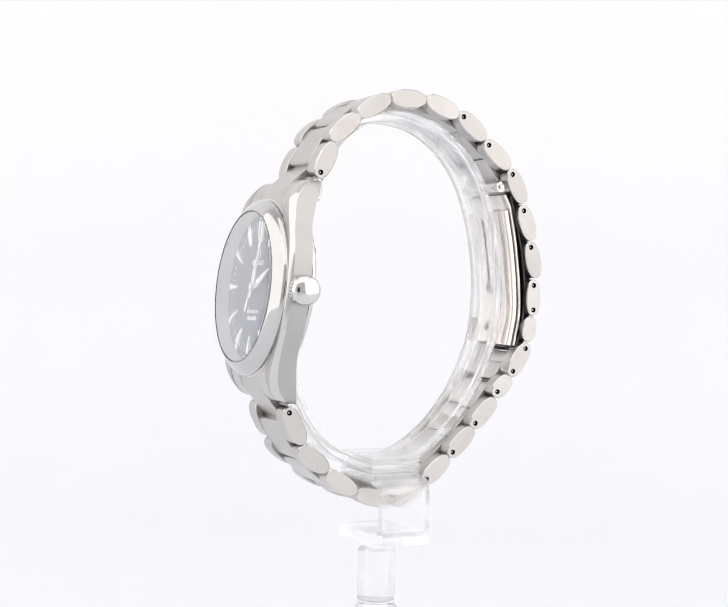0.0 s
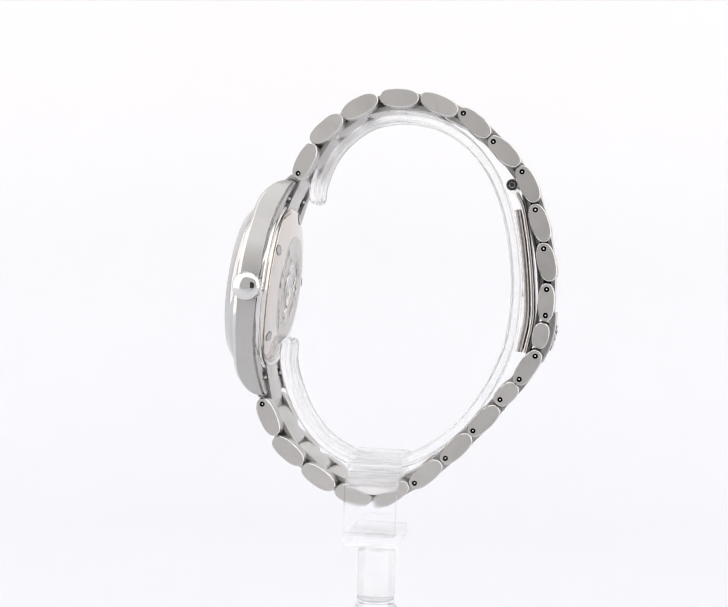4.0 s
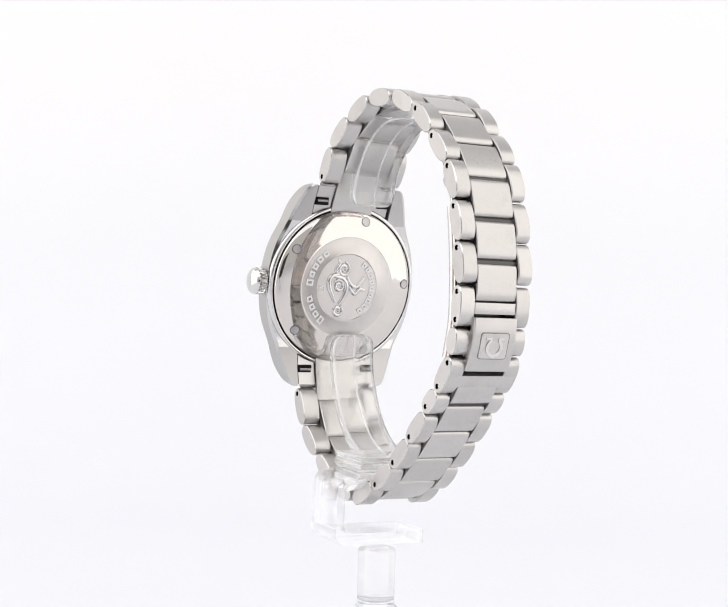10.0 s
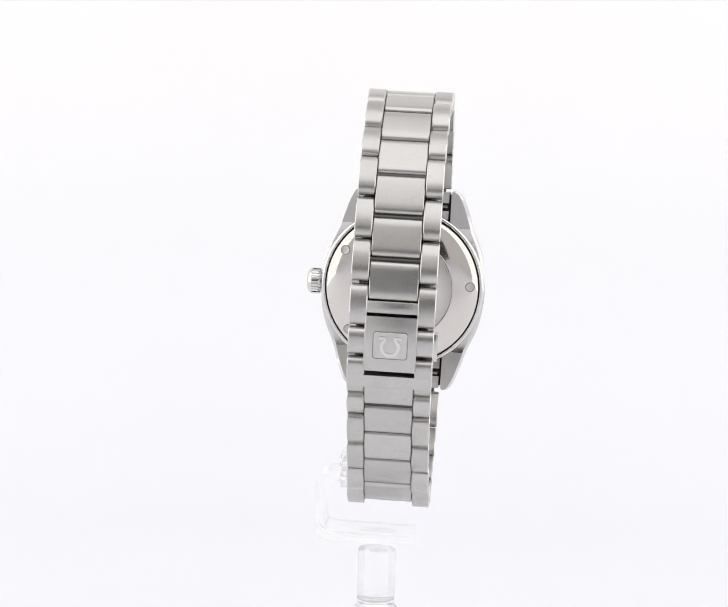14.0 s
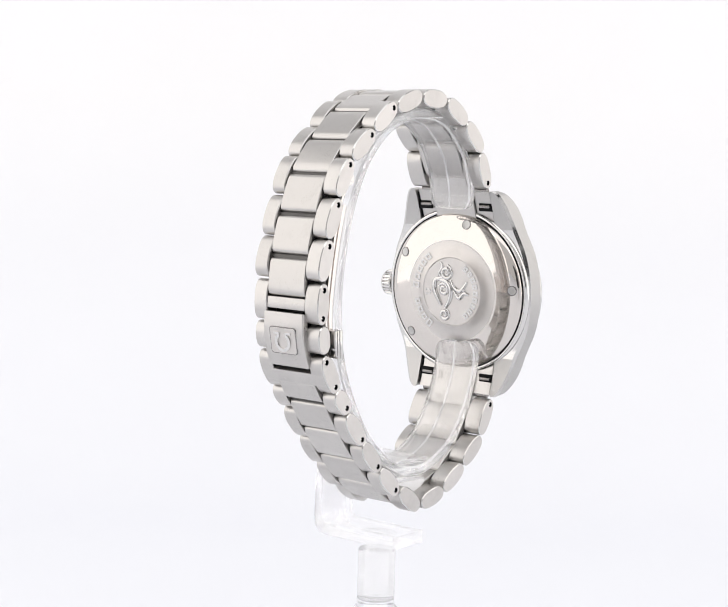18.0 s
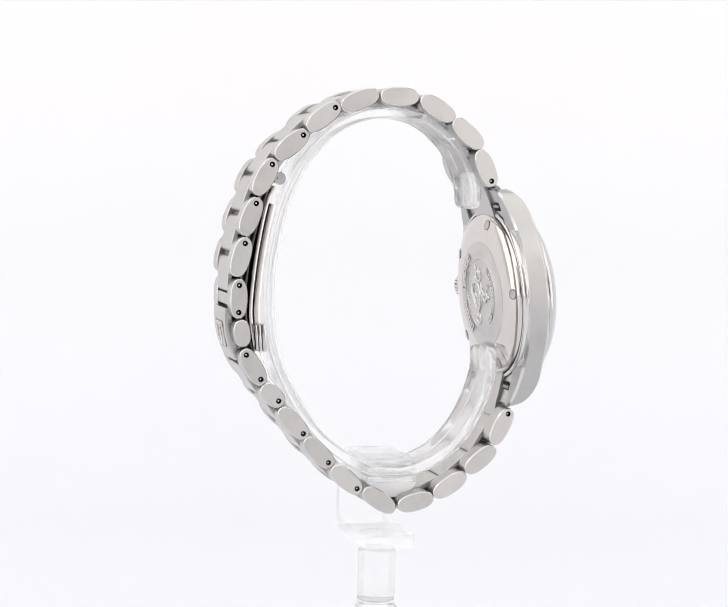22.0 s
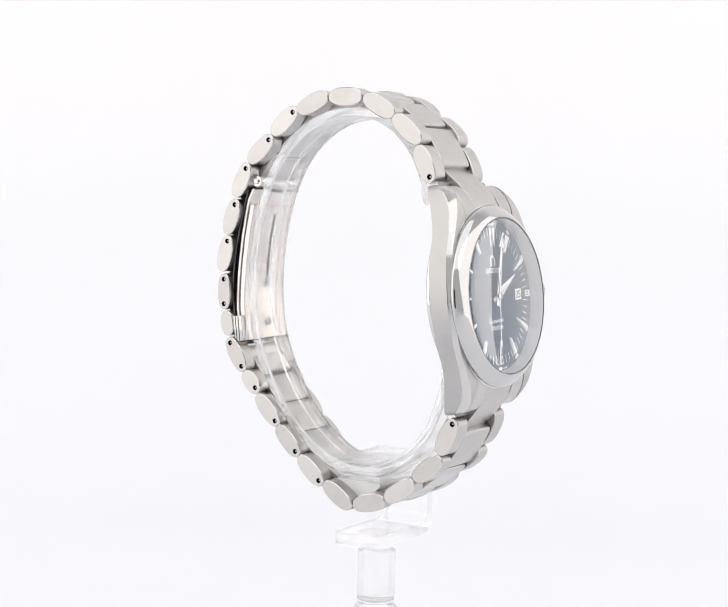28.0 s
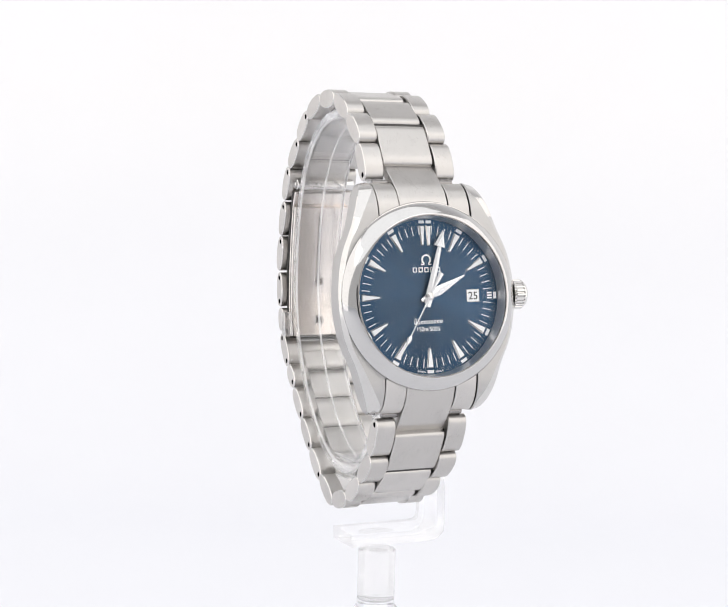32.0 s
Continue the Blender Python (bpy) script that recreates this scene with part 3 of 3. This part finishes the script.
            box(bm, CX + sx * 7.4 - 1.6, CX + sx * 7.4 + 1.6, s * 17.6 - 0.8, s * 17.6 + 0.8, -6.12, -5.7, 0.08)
            notch = part("spring_bar_notch", bm, DARK, watch, "notch drawn as a near-black block, with a spring bar")
            bm = bmesh.new()
            # bar in darkened steel, as if in the notch's shade
            rod(bm, 0.36, CX + sx * 7.2 - 1.3, CX + sx * 7.2 + 1.3, s * 17.75, -6.1, 12)
            part("spring_bar", bm, SHADED, notch)


def case_back():
    at = place(CX + 0.1, 0, 0) @ Matrix.Diagonal((1.04, 1.04, 1.0, 1.0))
    bm = bmesh.new()
    lathe(bm, [(15.8, -4.9), (15.8, -5.45), (15.6, -5.5), (15.4, -5.45), (15.4, -4.9)], 128, caps=False)
    part("back_gasket", bm, DARK, watch, "dark gasket line", at)
    bm = bmesh.new()
    lathe(bm, [(16.6, -4.8), (16.62, -5.1), (16.5, -5.4), (16.2, -5.65), (15.9, -5.7), (15.75, -5.6), (15.75, -4.9)], 128, caps=False)
    part("back_rim", bm, BRIGHT, watch, "polished rim round the case back", at, 50)
    bm = bmesh.new()
    lathe(bm, [(15.5, -4.9), (15.5, -5.55), (15.42, -5.85), (15.2, -6.1), (14.8, -6.36), (14.2, -6.6), (13.4, -6.83), (12.4, -7.03), (11.4, -7.18), (10.6, -7.28), (10.3, -7.33), (10.1, -7.3), (10.05, -7.3)], 128, caps=False)
    back = part("case_back", bm, BACK, watch, "polished screwed steel case back", at, 40)
    bm = bmesh.new()
    lathe(bm, [(10.2, -7.0), (10.1, -7.36), (7.15, -7.44), (7.0, -7.55), (6.85, -7.55), (6.7, -7.38), (0.02, -7.38)], 128, caps=False)
    part("back_disc", bm, DULL, back, "satin disc with raised round medallion", None, 40)
    for k in range(5):
        a = radians(31.3 + 72 * k)
        bm = bmesh.new()
        # darkened rim puts in the shade of the notch, which is not cut
        lathe(bm, [(1.0, -0.08), (1.0, 0.05), (0.92, 0.07), (0.8, 0.05)], 28, caps=False, index=1)
        lathe(bm, [(0.8, 0.05), (0.7, 0.02), (0.02, 0.02)], 28, caps=False)
        part("wrench_hole", bm, [SATIN, SHADED], back, "round wrench notch", place(0, 0, 0, 0, 0, math.degrees(a)) @ place(13.8, 0, -6.74, 0, 164, 0))
    # raised lettering as plain open bars: one row round each side
    for r, a0, a1, n, h in ((8.6, -57, 56, 10, 1.55), (5.75, 120, 240, 9, 1.15)):
        for k in range(n):
            if n == 10 and k == 4:
                continue
            a = radians(a0 + (a1 - a0) * (k + 0.5) / n)
            tall = h if n == 9 or k in (0, 5) else 0.78 * h
            wide = 0.66 * r * radians(abs(a1 - a0)) / n
            side = -1 if n == 10 else 1
            bm = open_bar(wide * 1.12, tall, 0.36, 7.36, 7.52)
            bmesh.ops.rotate(bm, verts=bm.verts, cent=(0, 0, 0), matrix=Matrix.Rotation(a - radians(90) * side, 3, "Z"))
            for v in bm.verts:
                v.co = Vector((v.co.x + r * math.cos(a), v.co.y + r * math.sin(a), -v.co.z))
            part("raised_stroke", bm, BEVEL, back)
    # curled relief in the medallion
    def curl(cx, cy, r0, r1, base, turn):
        ring = []
        for k in range(29):
            t = k / 28
            a, r = radians(base + turn * t), r0 + (r1 - r0) * t
            ring.append((cx + r * math.cos(a), cy + r * math.sin(a), 0))
        return [Vector(p) for p in ring]
    strokes = [(curl(1.2, 3.7, 1.5, 0.35, 100, 560), 0.3), (curl(1.9, 0.3, 1.3, 0.4, 30, 470), 0.3), (curl(1.7, -4.7, 1.2, 0.35, 120, 500), 0.3),
               (spline([(2.6, 5.7, 0), (2.1, 4.8, 0), (2.9, 3.4, 0), (1.4, 2.0, 0)]), 0.3),
               (spline([(2.2, 2.6, 0), (3.9, 2.0, 0), (4.1, 0.2, 0), (3.2, -1.6, 0), (2.4, -3.0, 0)]), 0.42),
               (spline([(2.9, 2.2, 0), (1.0, 1.7, 0), (0.1, 0.2, 0), (0.5, -1.8, 0), (1.5, -3.4, 0)]), 0.42),
               (spline([(0.1, 2.3, 0), (-0.6, 0.9, 0), (-2.0, 0.2, 0), (-3.1, 1.2, 0), (-3.7, 2.2, 0)]), 0.34),
               (spline([(-0.5, 0.2, 0), (-1.8, -1.2, 0), (-3.0, -0.2, 0), (-4.2, -0.4, 0)]), 0.32),
               (spline([(-2.2, 0.1, 0), (-2.9, 0.4, 0), (-3.4, -0.7, 0)]), 0.26)]
    for n, (path, g0) in enumerate(strokes):
        bm, rings = bmesh.new(), []
        for k, p in enumerate(path):
            d = (path[min(k + 1, len(path) - 1)] - path[max(k - 1, 0)]).normalized()
            t = k / (len(path) - 1)
            g = 1.4 * g0 * (0.45 + 0.55 * math.sin(math.pi * (0.1 + 0.8 * t)))
            out = Vector((-d.y, d.x, 0))
            rings.append([p + out * g * math.cos(u) + Vector((0, 0, -7.38 - 0.8 * g * math.sin(u))) for u in [math.pi * 2 * j / 8 for j in range(8)]])
        loft(bm, rings)
        part("relief_curl", bm, BEVEL, back, "curled raised relief" if n == 0 else "", None, 60)
    bm = bmesh.new()
    horseshoe(bm, 0.4, 0.62, 0.0, 1, 7.36, 7.48, 0.72, 0.16)
    for v in bm.verts:
        v.co = Vector((5.6 + v.co.y, -0.4 - v.co.x, -v.co.z))
    part("relief_mark", bm, BEVEL, back, "small plain horseshoe shape")


case()
case_back()


# ---- dial and hands ----
DIAL_Z = -0.75
DC = (CX - 0.25, -0.1)


def dial():
    bm = bmesh.new()
    lathe(bm, [(14.1, -0.6), (14.1, 0.0), (0.02, 0.0)], 128, caps=False)
    face = part("dial", bm, BLUE, watch, "blue sunray dial", place(*DC, DIAL_Z) @ Matrix.Diagonal((1.03, 1.03, 1.0, 1.0)), 40)
    # hour markers: faceted batons with white blocks outside
    def baton(r0, r1, w0, w1, off=0.0):
        bm = bmesh.new()
        lo = [(off - w1 / 2, r1, 0), (off - w0 / 2, r0, 0), (off + w0 / 2, r0, 0), (off + w1 / 2, r1, 0)]
        up = [(off - w1 * 0.32, r1 - 0.15, 0.3), (off - w0 * 0.2, r0 + 0.2, 0.3), (off + w0 * 0.2, r0 + 0.2, 0.3), (off + w1 * 0.32, r1 - 0.15, 0.3)]
        loft(bm, [lo, up])
        bm.faces.ensure_lookup_table()
        bm.faces[-1].material_index = 1
        return bm
    me = mesh("hour_marker", baton(8.9, 12.5, 0.55, 1.45), [BRIGHT, WHITE])
    mb = bmesh.new()
    box(mb, -0.6, 0.6, 12.85, 13.4, 0.0, 0.1)
    me_b = mesh("minute_block", mb, [WHITE])
    for k in range(12):
        a = -30 * k
        spin_k = place(0, 0, 0.004, 0, 0, a)
        if k == 0:
            for off in (-0.62, 0.62):
                part("hour_marker", baton(8.9, 12.5, 0.55, 1.1, off), [BRIGHT, WHITE], face)
                b = bmesh.new()
                box(b, off * 1.1 - 0.5, off * 1.1 + 0.5, 12.85, 13.35, 0.0, 0.1)
                part("minute_block", b, WHITE, face)
        elif k == 3:
            b = bmesh.new()
            for q in (-0.45, 0.0, 0.45):
                box(b, q - 0.14, q + 0.14, 11.6, 12.5, 0.0, 0.15)
            part("hour_marker", b, WHITE, face, "", spin_k)
            put("minute_block", me_b, face, spin_k)
        else:
            put("hour_marker", me, face, spin_k, "faceted steel baton with white fill" if k == 1 else "")
            put("minute_block", me_b, face, spin_k)
    b = bmesh.new()
    box(b, -0.065, 0.065, 10.9, 12.45, 0.0, 0.03)
    me_t = mesh("minute_tick", b, [WHITE])
    for k in range(60):
        if k % 5:
            put("minute_tick", me_t, face, place(0, 0, 0.004, 0, 0, -6 * k))
    # date window
    b = bmesh.new()
    prism(b, rounded(2.3, 2.0, 0.1, 2, 8.8), 0.0, 0.06, 0.03)
    date = part("date_window", b, WHITE, face, "white date window")
    put("date_number", writing("25", 1.35, 1.75, INK, "date_number"), date, place(8.8, 0, 0.07), "black date number 25")
    b = bmesh.new()
    for x0, x1, y0, y1 in ((7.57, 7.65, -1.08, 1.08), (9.95, 10.03, -1.08, 1.08), (7.65, 9.95, 1.0, 1.08), (7.65, 9.95, -1.08, -1.0)):
        box(b, x0, x1, y0, y1, 0.0, 0.09)
    part("date_frame", b, BRIGHT, date)
    # maker's mark as plain shapes
    b = bmesh.new()
    horseshoe(b, 0.62, 0.92, 6.5, -1, 0.0, 0.08, 1.0, 0.22)
    part("maker_mark", b, PALE, face, "plain steel horseshoe shape")
    for k in range(5):
        put("maker_bar", mesh("maker_bar", open_bar(0.8, 0.88, 0.17, 0.0, 0.05), WHITE), face, place(-2.25 + k * 1.12, 4.7, 0.004), "plain pale open bar" if k == 0 else "")
    for k in range(9):
        tall = 1.05 if k == 0 else 0.55
        put("model_bar", mesh("model_bar", open_bar(0.44, tall, 0.12, 0.0, 0.03), WHITE), face, place(-2.5 + k * 0.62, -4.55 + (tall - 0.55) / 2 + k * 0.02, 0.004, 0, 0, -12), "plain white open bar" if k == 0 else "")
    put("depth_rating", writing("150m/500ft", 0.8, 4.4, WHITE, "depth_rating"), face, place(0, -5.65, 0.02), "white printed depth rating")
    put("origin_print", writing("SWISS", 0.34, 1.5, WHITE, "origin_print"), face, place(-1.75, -13.05, 0.02, 0, 0, -7), "tiny white print")
    put("origin_print", writing("MADE", 0.34, 1.5, WHITE, "origin_print"), face, place(1.75, -13.05, 0.02, 0, 0, 7), "tiny white print")
    return face


def hand(outline, z, thick, name, label, lume=None):
    bm = bmesh.new()
    right = sorted([(1.03 * p[0], 1.03 * p[1]) for p in outline if p[0] > 0], key=lambda p: p[1])
    rings = []
    for x, y in right:
        rings.append([(x, y, z), (x, y, z + thick * 0.6), (0, y, z + thick * 1.3), (-x, y, z + thick * 0.6), (-x, y, z)])
    loft(bm, rings)
    ob = part(name, bm, POLISH, watch, label, place(*DC, DIAL_Z), 10)
    if lume:
        b = bmesh.new()
        prism(b, lume, z + thick * 0.7, z + thick * 1.3 + 0.03)
        part("lume", b, WHITE, ob, "white fill")
    return ob


def hands_of_the_dial():
    hour = hand([(-0.3, -1.6), (0.3, -1.6), (0.42, 0.0), (0.85, 2.2), (0.12, 7.9), (-0.12, 7.9), (-0.85, 2.2), (-0.42, 0.0)], 0.5, 0.2,
                "hour_pointer", "faceted steel hour hand", [(-0.3, 2.3), (0.3, 2.3), (0.05, 6.6), (-0.05, 6.6)])
    hour.matrix_basis = place(*DC, DIAL_Z, 0, 0, -63.0)
    minute = hand([(-0.5, -1.9), (0.5, -1.9), (0.75, 0.0), (0.36, 9.0), (1.05, 9.0), (0.05, 11.9), (-0.05, 11.9), (-1.05, 9.0), (-0.36, 9.0), (-0.75, 0.0)], 0.8, 0.2,
                  "minute_pointer", "steel minute hand with broad arrow tip", [(-0.55, 9.3), (0.55, 9.3), (0.0, 11.0)])
    minute.matrix_basis = place(*DC, DIAL_Z, 0, 0, -14.8)
    second = hand([(-0.5, -4.7), (0.5, -4.7), (0.3, -2.6), (0.14, -2.2), (0.1, 7.7), (0.5, 8.5), (0.1, 9.9), (0.06, 12.0), (-0.06, 12.0), (-0.1, 9.9), (-0.5, 8.5), (-0.1, 7.7)], 1.1, 0.12,
                  "second_pointer", "thin steel second hand with lozenge", [(-0.25, 8.5), (0.0, 8.0), (0.25, 8.5), (0.0, 9.5)])
    bm = bmesh.new()
    lathe(bm, [(0.75, 0.4), (0.75, 1.25), (0.6, 1.35), (0.02, 1.38)], 32)
    part("hand_hub", bm, BRIGHT, watch, "", place(*DC, DIAL_Z))
    return second


dial()
second = hands_of_the_dial()


# ---- the black film camera that the steel mirrors ----
def film_camera():
    ob = thing("film_camera", "black film camera facing the turning watch", "camera", pose(0, -0.297, 0.1065))
    bm = bmesh.new()
    rings = []
    for r, d in ((24.0, -6.0), (34.0, -1.0), (45.0, 0.0), (50.0, -1.0), (50.0, -40.0), (46.0, -45.0)):
        rings.append([(r * math.cos(2 * math.pi * i / 40), d, r * math.sin(2 * math.pi * i / 40)) for i in range(40)])
    loft(bm, rings)
    lens = part("lens", bm, RUBBER, ob, "black lens barrel")
    bm = bmesh.new()
    box(bm, -70, 70, -105, -45, -54, 72, 22.0, 4)
    part("camera_body", bm, RUBBER, ob, "black camera body")
    bm = bmesh.new()
    rings = [[(r * math.cos(2 * math.pi * i / 24), -76 + r * math.sin(2 * math.pi * i / 24), z) for i in range(24)] for r, z in ((30, -53), (28, -58), (28, -98), (44, -102), (44, -106.4))]
    loft(bm, rings)
    part("column", bm, PALE, ob, "short pale steel column with a round base")


film_camera()


# ---- acrylic stand ----
def acrylic():
    # ring inside the bracelet, open towards the case
    pts = [(17.4, -10.2), (22.0, -10.2), (27.9, -12.0), (32.6, -15.5), (35.7, -20.0), (37.0, -26.0), (36.4, -32.5), (33.6, -38.6), (29.3, -43.4), (24.0, -46.9),
           (17.0, -49.8), (8.0, -52.0), (0.0, -52.6), (-7.0, -51.9), (-15.3, -49.0), (-22.5, -44.8), (-27.7, -39.8), (-31.0, -34.5), (-32.2, -28.7),
           (-31.2, -23.0), (-28.6, -17.8), (-23.5, -13.0), (-16.0, -9.2), (-9.8, -8.4)]
    path = [Vector((p.x, p.y)) for p in spline([(a, b, 0) for a, b in pts], 5)]
    for _ in range(2):   # finer towards both tips
        path = path[:1] + [(path[0] + path[1]) / 2] + path[1:-1] + [(path[-1] + path[-2]) / 2] + path[-1:]
    run = [0.0]
    for p, q in zip(path, path[1:]):
        run.append(run[-1] + (q - p).length)
    ease = []
    for d in run:
        e = min(d, run[-1] - d)
        w, h = max(0.0, 2.4 - e) / 2.4, max(0.0, 1.0 - e) / 1.0
        ease.append((1 - 2.4 / 4.9 * (1 - math.sqrt(1 - w * w)), max(0.25, math.sqrt(1 - h * h))))
    sec = [(-4.9, -0.7), (-4.6, -1.0), (-0.25, -1.0), (0.0, -0.75), (0.25, -1.0), (4.6, -1.0), (4.9, -0.7), (4.9, 0.7), (4.6, 1.0), (-4.6, 1.0), (-4.9, 0.7)]
    bm = bmesh.new()
    strip(bm, path, sec, ease, (0, 2, 3, 5, 7, 9))
    part("ring", bm, [ACRYLIC, EDGE], stand, "clear acrylic open ring", HOLD @ place(-1.3, 0, 0))
    at = HOLD @ place(1.96, -41.8, -31.4, 6.0)
    # stepped foot under the ring
    bm = bmesh.new()
    lens = [(a, 7.2 - 2.3 * (1 - (a / 5.0) ** 2)) for a in (4.0, 2.7, 1.4, 0.0, -1.4, -2.7, -4.0)]
    base = [(-5.0, 7.2), (-5.0, 7.7), (5.0, 7.7), (5.0, 7.2)] + lens
    loft(bm, [[(x, b, a) for a, b in base] for x in (-7.2, 7.6)])
    bmesh.ops.bevel(bm, geom=[e for e in bm.edges if len(e.link_faces) == 2 and e.calc_face_angle(0) > 0.9], offset=0.1, segments=1, affect="EDGES", material=1)
    part("foot", bm, [MILKY, EDGE], stand, "clear foot block with a rounded underside", at)
    for k, (b0, b1, grow) in enumerate(((7.8, 8.8, 0.0), (8.92, 9.5, -0.15), (9.62, 10.75, 0.1), (10.87, 11.2, -0.1), (11.3, 12.2, 0.15))):
        bm = bmesh.new()
        box(bm, -7.2 - grow, 7.6 + grow, b0, b1, -5.0 - grow, 5.0 + grow)
        bmesh.ops.bevel(bm, geom=list(bm.edges), offset=0.1, segments=1, affect="EDGES", material=1)
        part("foot_layer", bm, [BLOCK, EDGE], stand, "clear acrylic layer of the foot" if k == 0 else "", at)
    # bracket that runs round the side down to the post
    outer = [(7.6, 8.7), (9.6, 8.7), (11.2, 8.2), (12.1, 6.9), (12.3, 5.0), (12.3, -1.4), (12.0, -3.4), (10.8, -4.7), (8.9, -5.1), (-7.6, -5.1)]
    inner = [(7.6, 6.9), (9.2, 6.9), (9.9, 6.7), (10.35, 6.1), (10.5, 4.8), (10.5, -0.6), (10.3, -1.9), (9.6, -2.5), (8.3, -2.6), (-7.6, -2.6)]
    bm = bmesh.new()
    rings = []
    for (ox, oy), (ix, iy) in zip(outer, inner):
        rings.append([(ox, oy, 5.0), (ox, oy, -5.0), (ix, iy, -5.0), (ix, iy, 5.0)])
    loft(bm, rings)
    bmesh.ops.bevel(bm, geom=[e for e in bm.edges if len(e.link_faces) == 2 and e.calc_face_angle(0) > 0.9], offset=0.2, segments=1, affect="EDGES", material=1)
    part("bracket", bm, [BLOCK, EDGE], stand, "clear bent bracket", at, 40)
    # post
    bm = bmesh.new()
    lathe(bm, [(3.3, 0.5), (3.75, 1.0), (3.75, 42.9), (3.5, 43.2)], 48)
    part("post", bm, ACRYLIC, stand, "clear round post")
    bm = bmesh.new()
    lathe(bm, [(3.9, 0.6), (4.4, 0.9), (4.4, 31.2), (4.2, 31.5), (3.8, 31.5), (3.8, 0.6)], 48, caps=False)
    part("collar", bm, ACRYLIC, stand, "clear round collar round the post")
    bm = bmesh.new()
    lathe(bm, [(2.6, 32.9), (2.9, 33.2), (2.9, 42.4), (2.7, 42.6)], 48)
    for ob in stand.children:
        ob.visible_shadow = False   # clear acrylic lets the light through
    sleeve = part("sleeve", bm, FROST, stand, "frosted white core in the post")
    bm = bmesh.new()
    lathe(bm, [(0.1, 32.45), (1.2, 32.52), (2.3, 32.78), (2.9, 33.15), (2.3, 32.88), (1.2, 32.64), (0.1, 32.57)], 48)
    part("core_tip", bm, CORE, sleeve, "grey rounded end of the core")


acrylic()


# ---- turning ----
def motions():
    times = [float(k) for k in range(33)]
    walk(watch, [(t, spin(t) @ HOLD) for t in times])
    walk(stand, [(t, spin(t)) for t in times])
    def at_second(n):
        return place(*DC, DIAL_Z, 0, 0, -6.0 * n)
    rows = [(0.0, at_second(3))]
    for k in range(32):
        rows += [(k + 0.11, at_second(k + 3)), (k + 0.19, at_second(k + 4))]
    rows.append((32.0, at_second(35)))
    walk(second, rows)


motions()
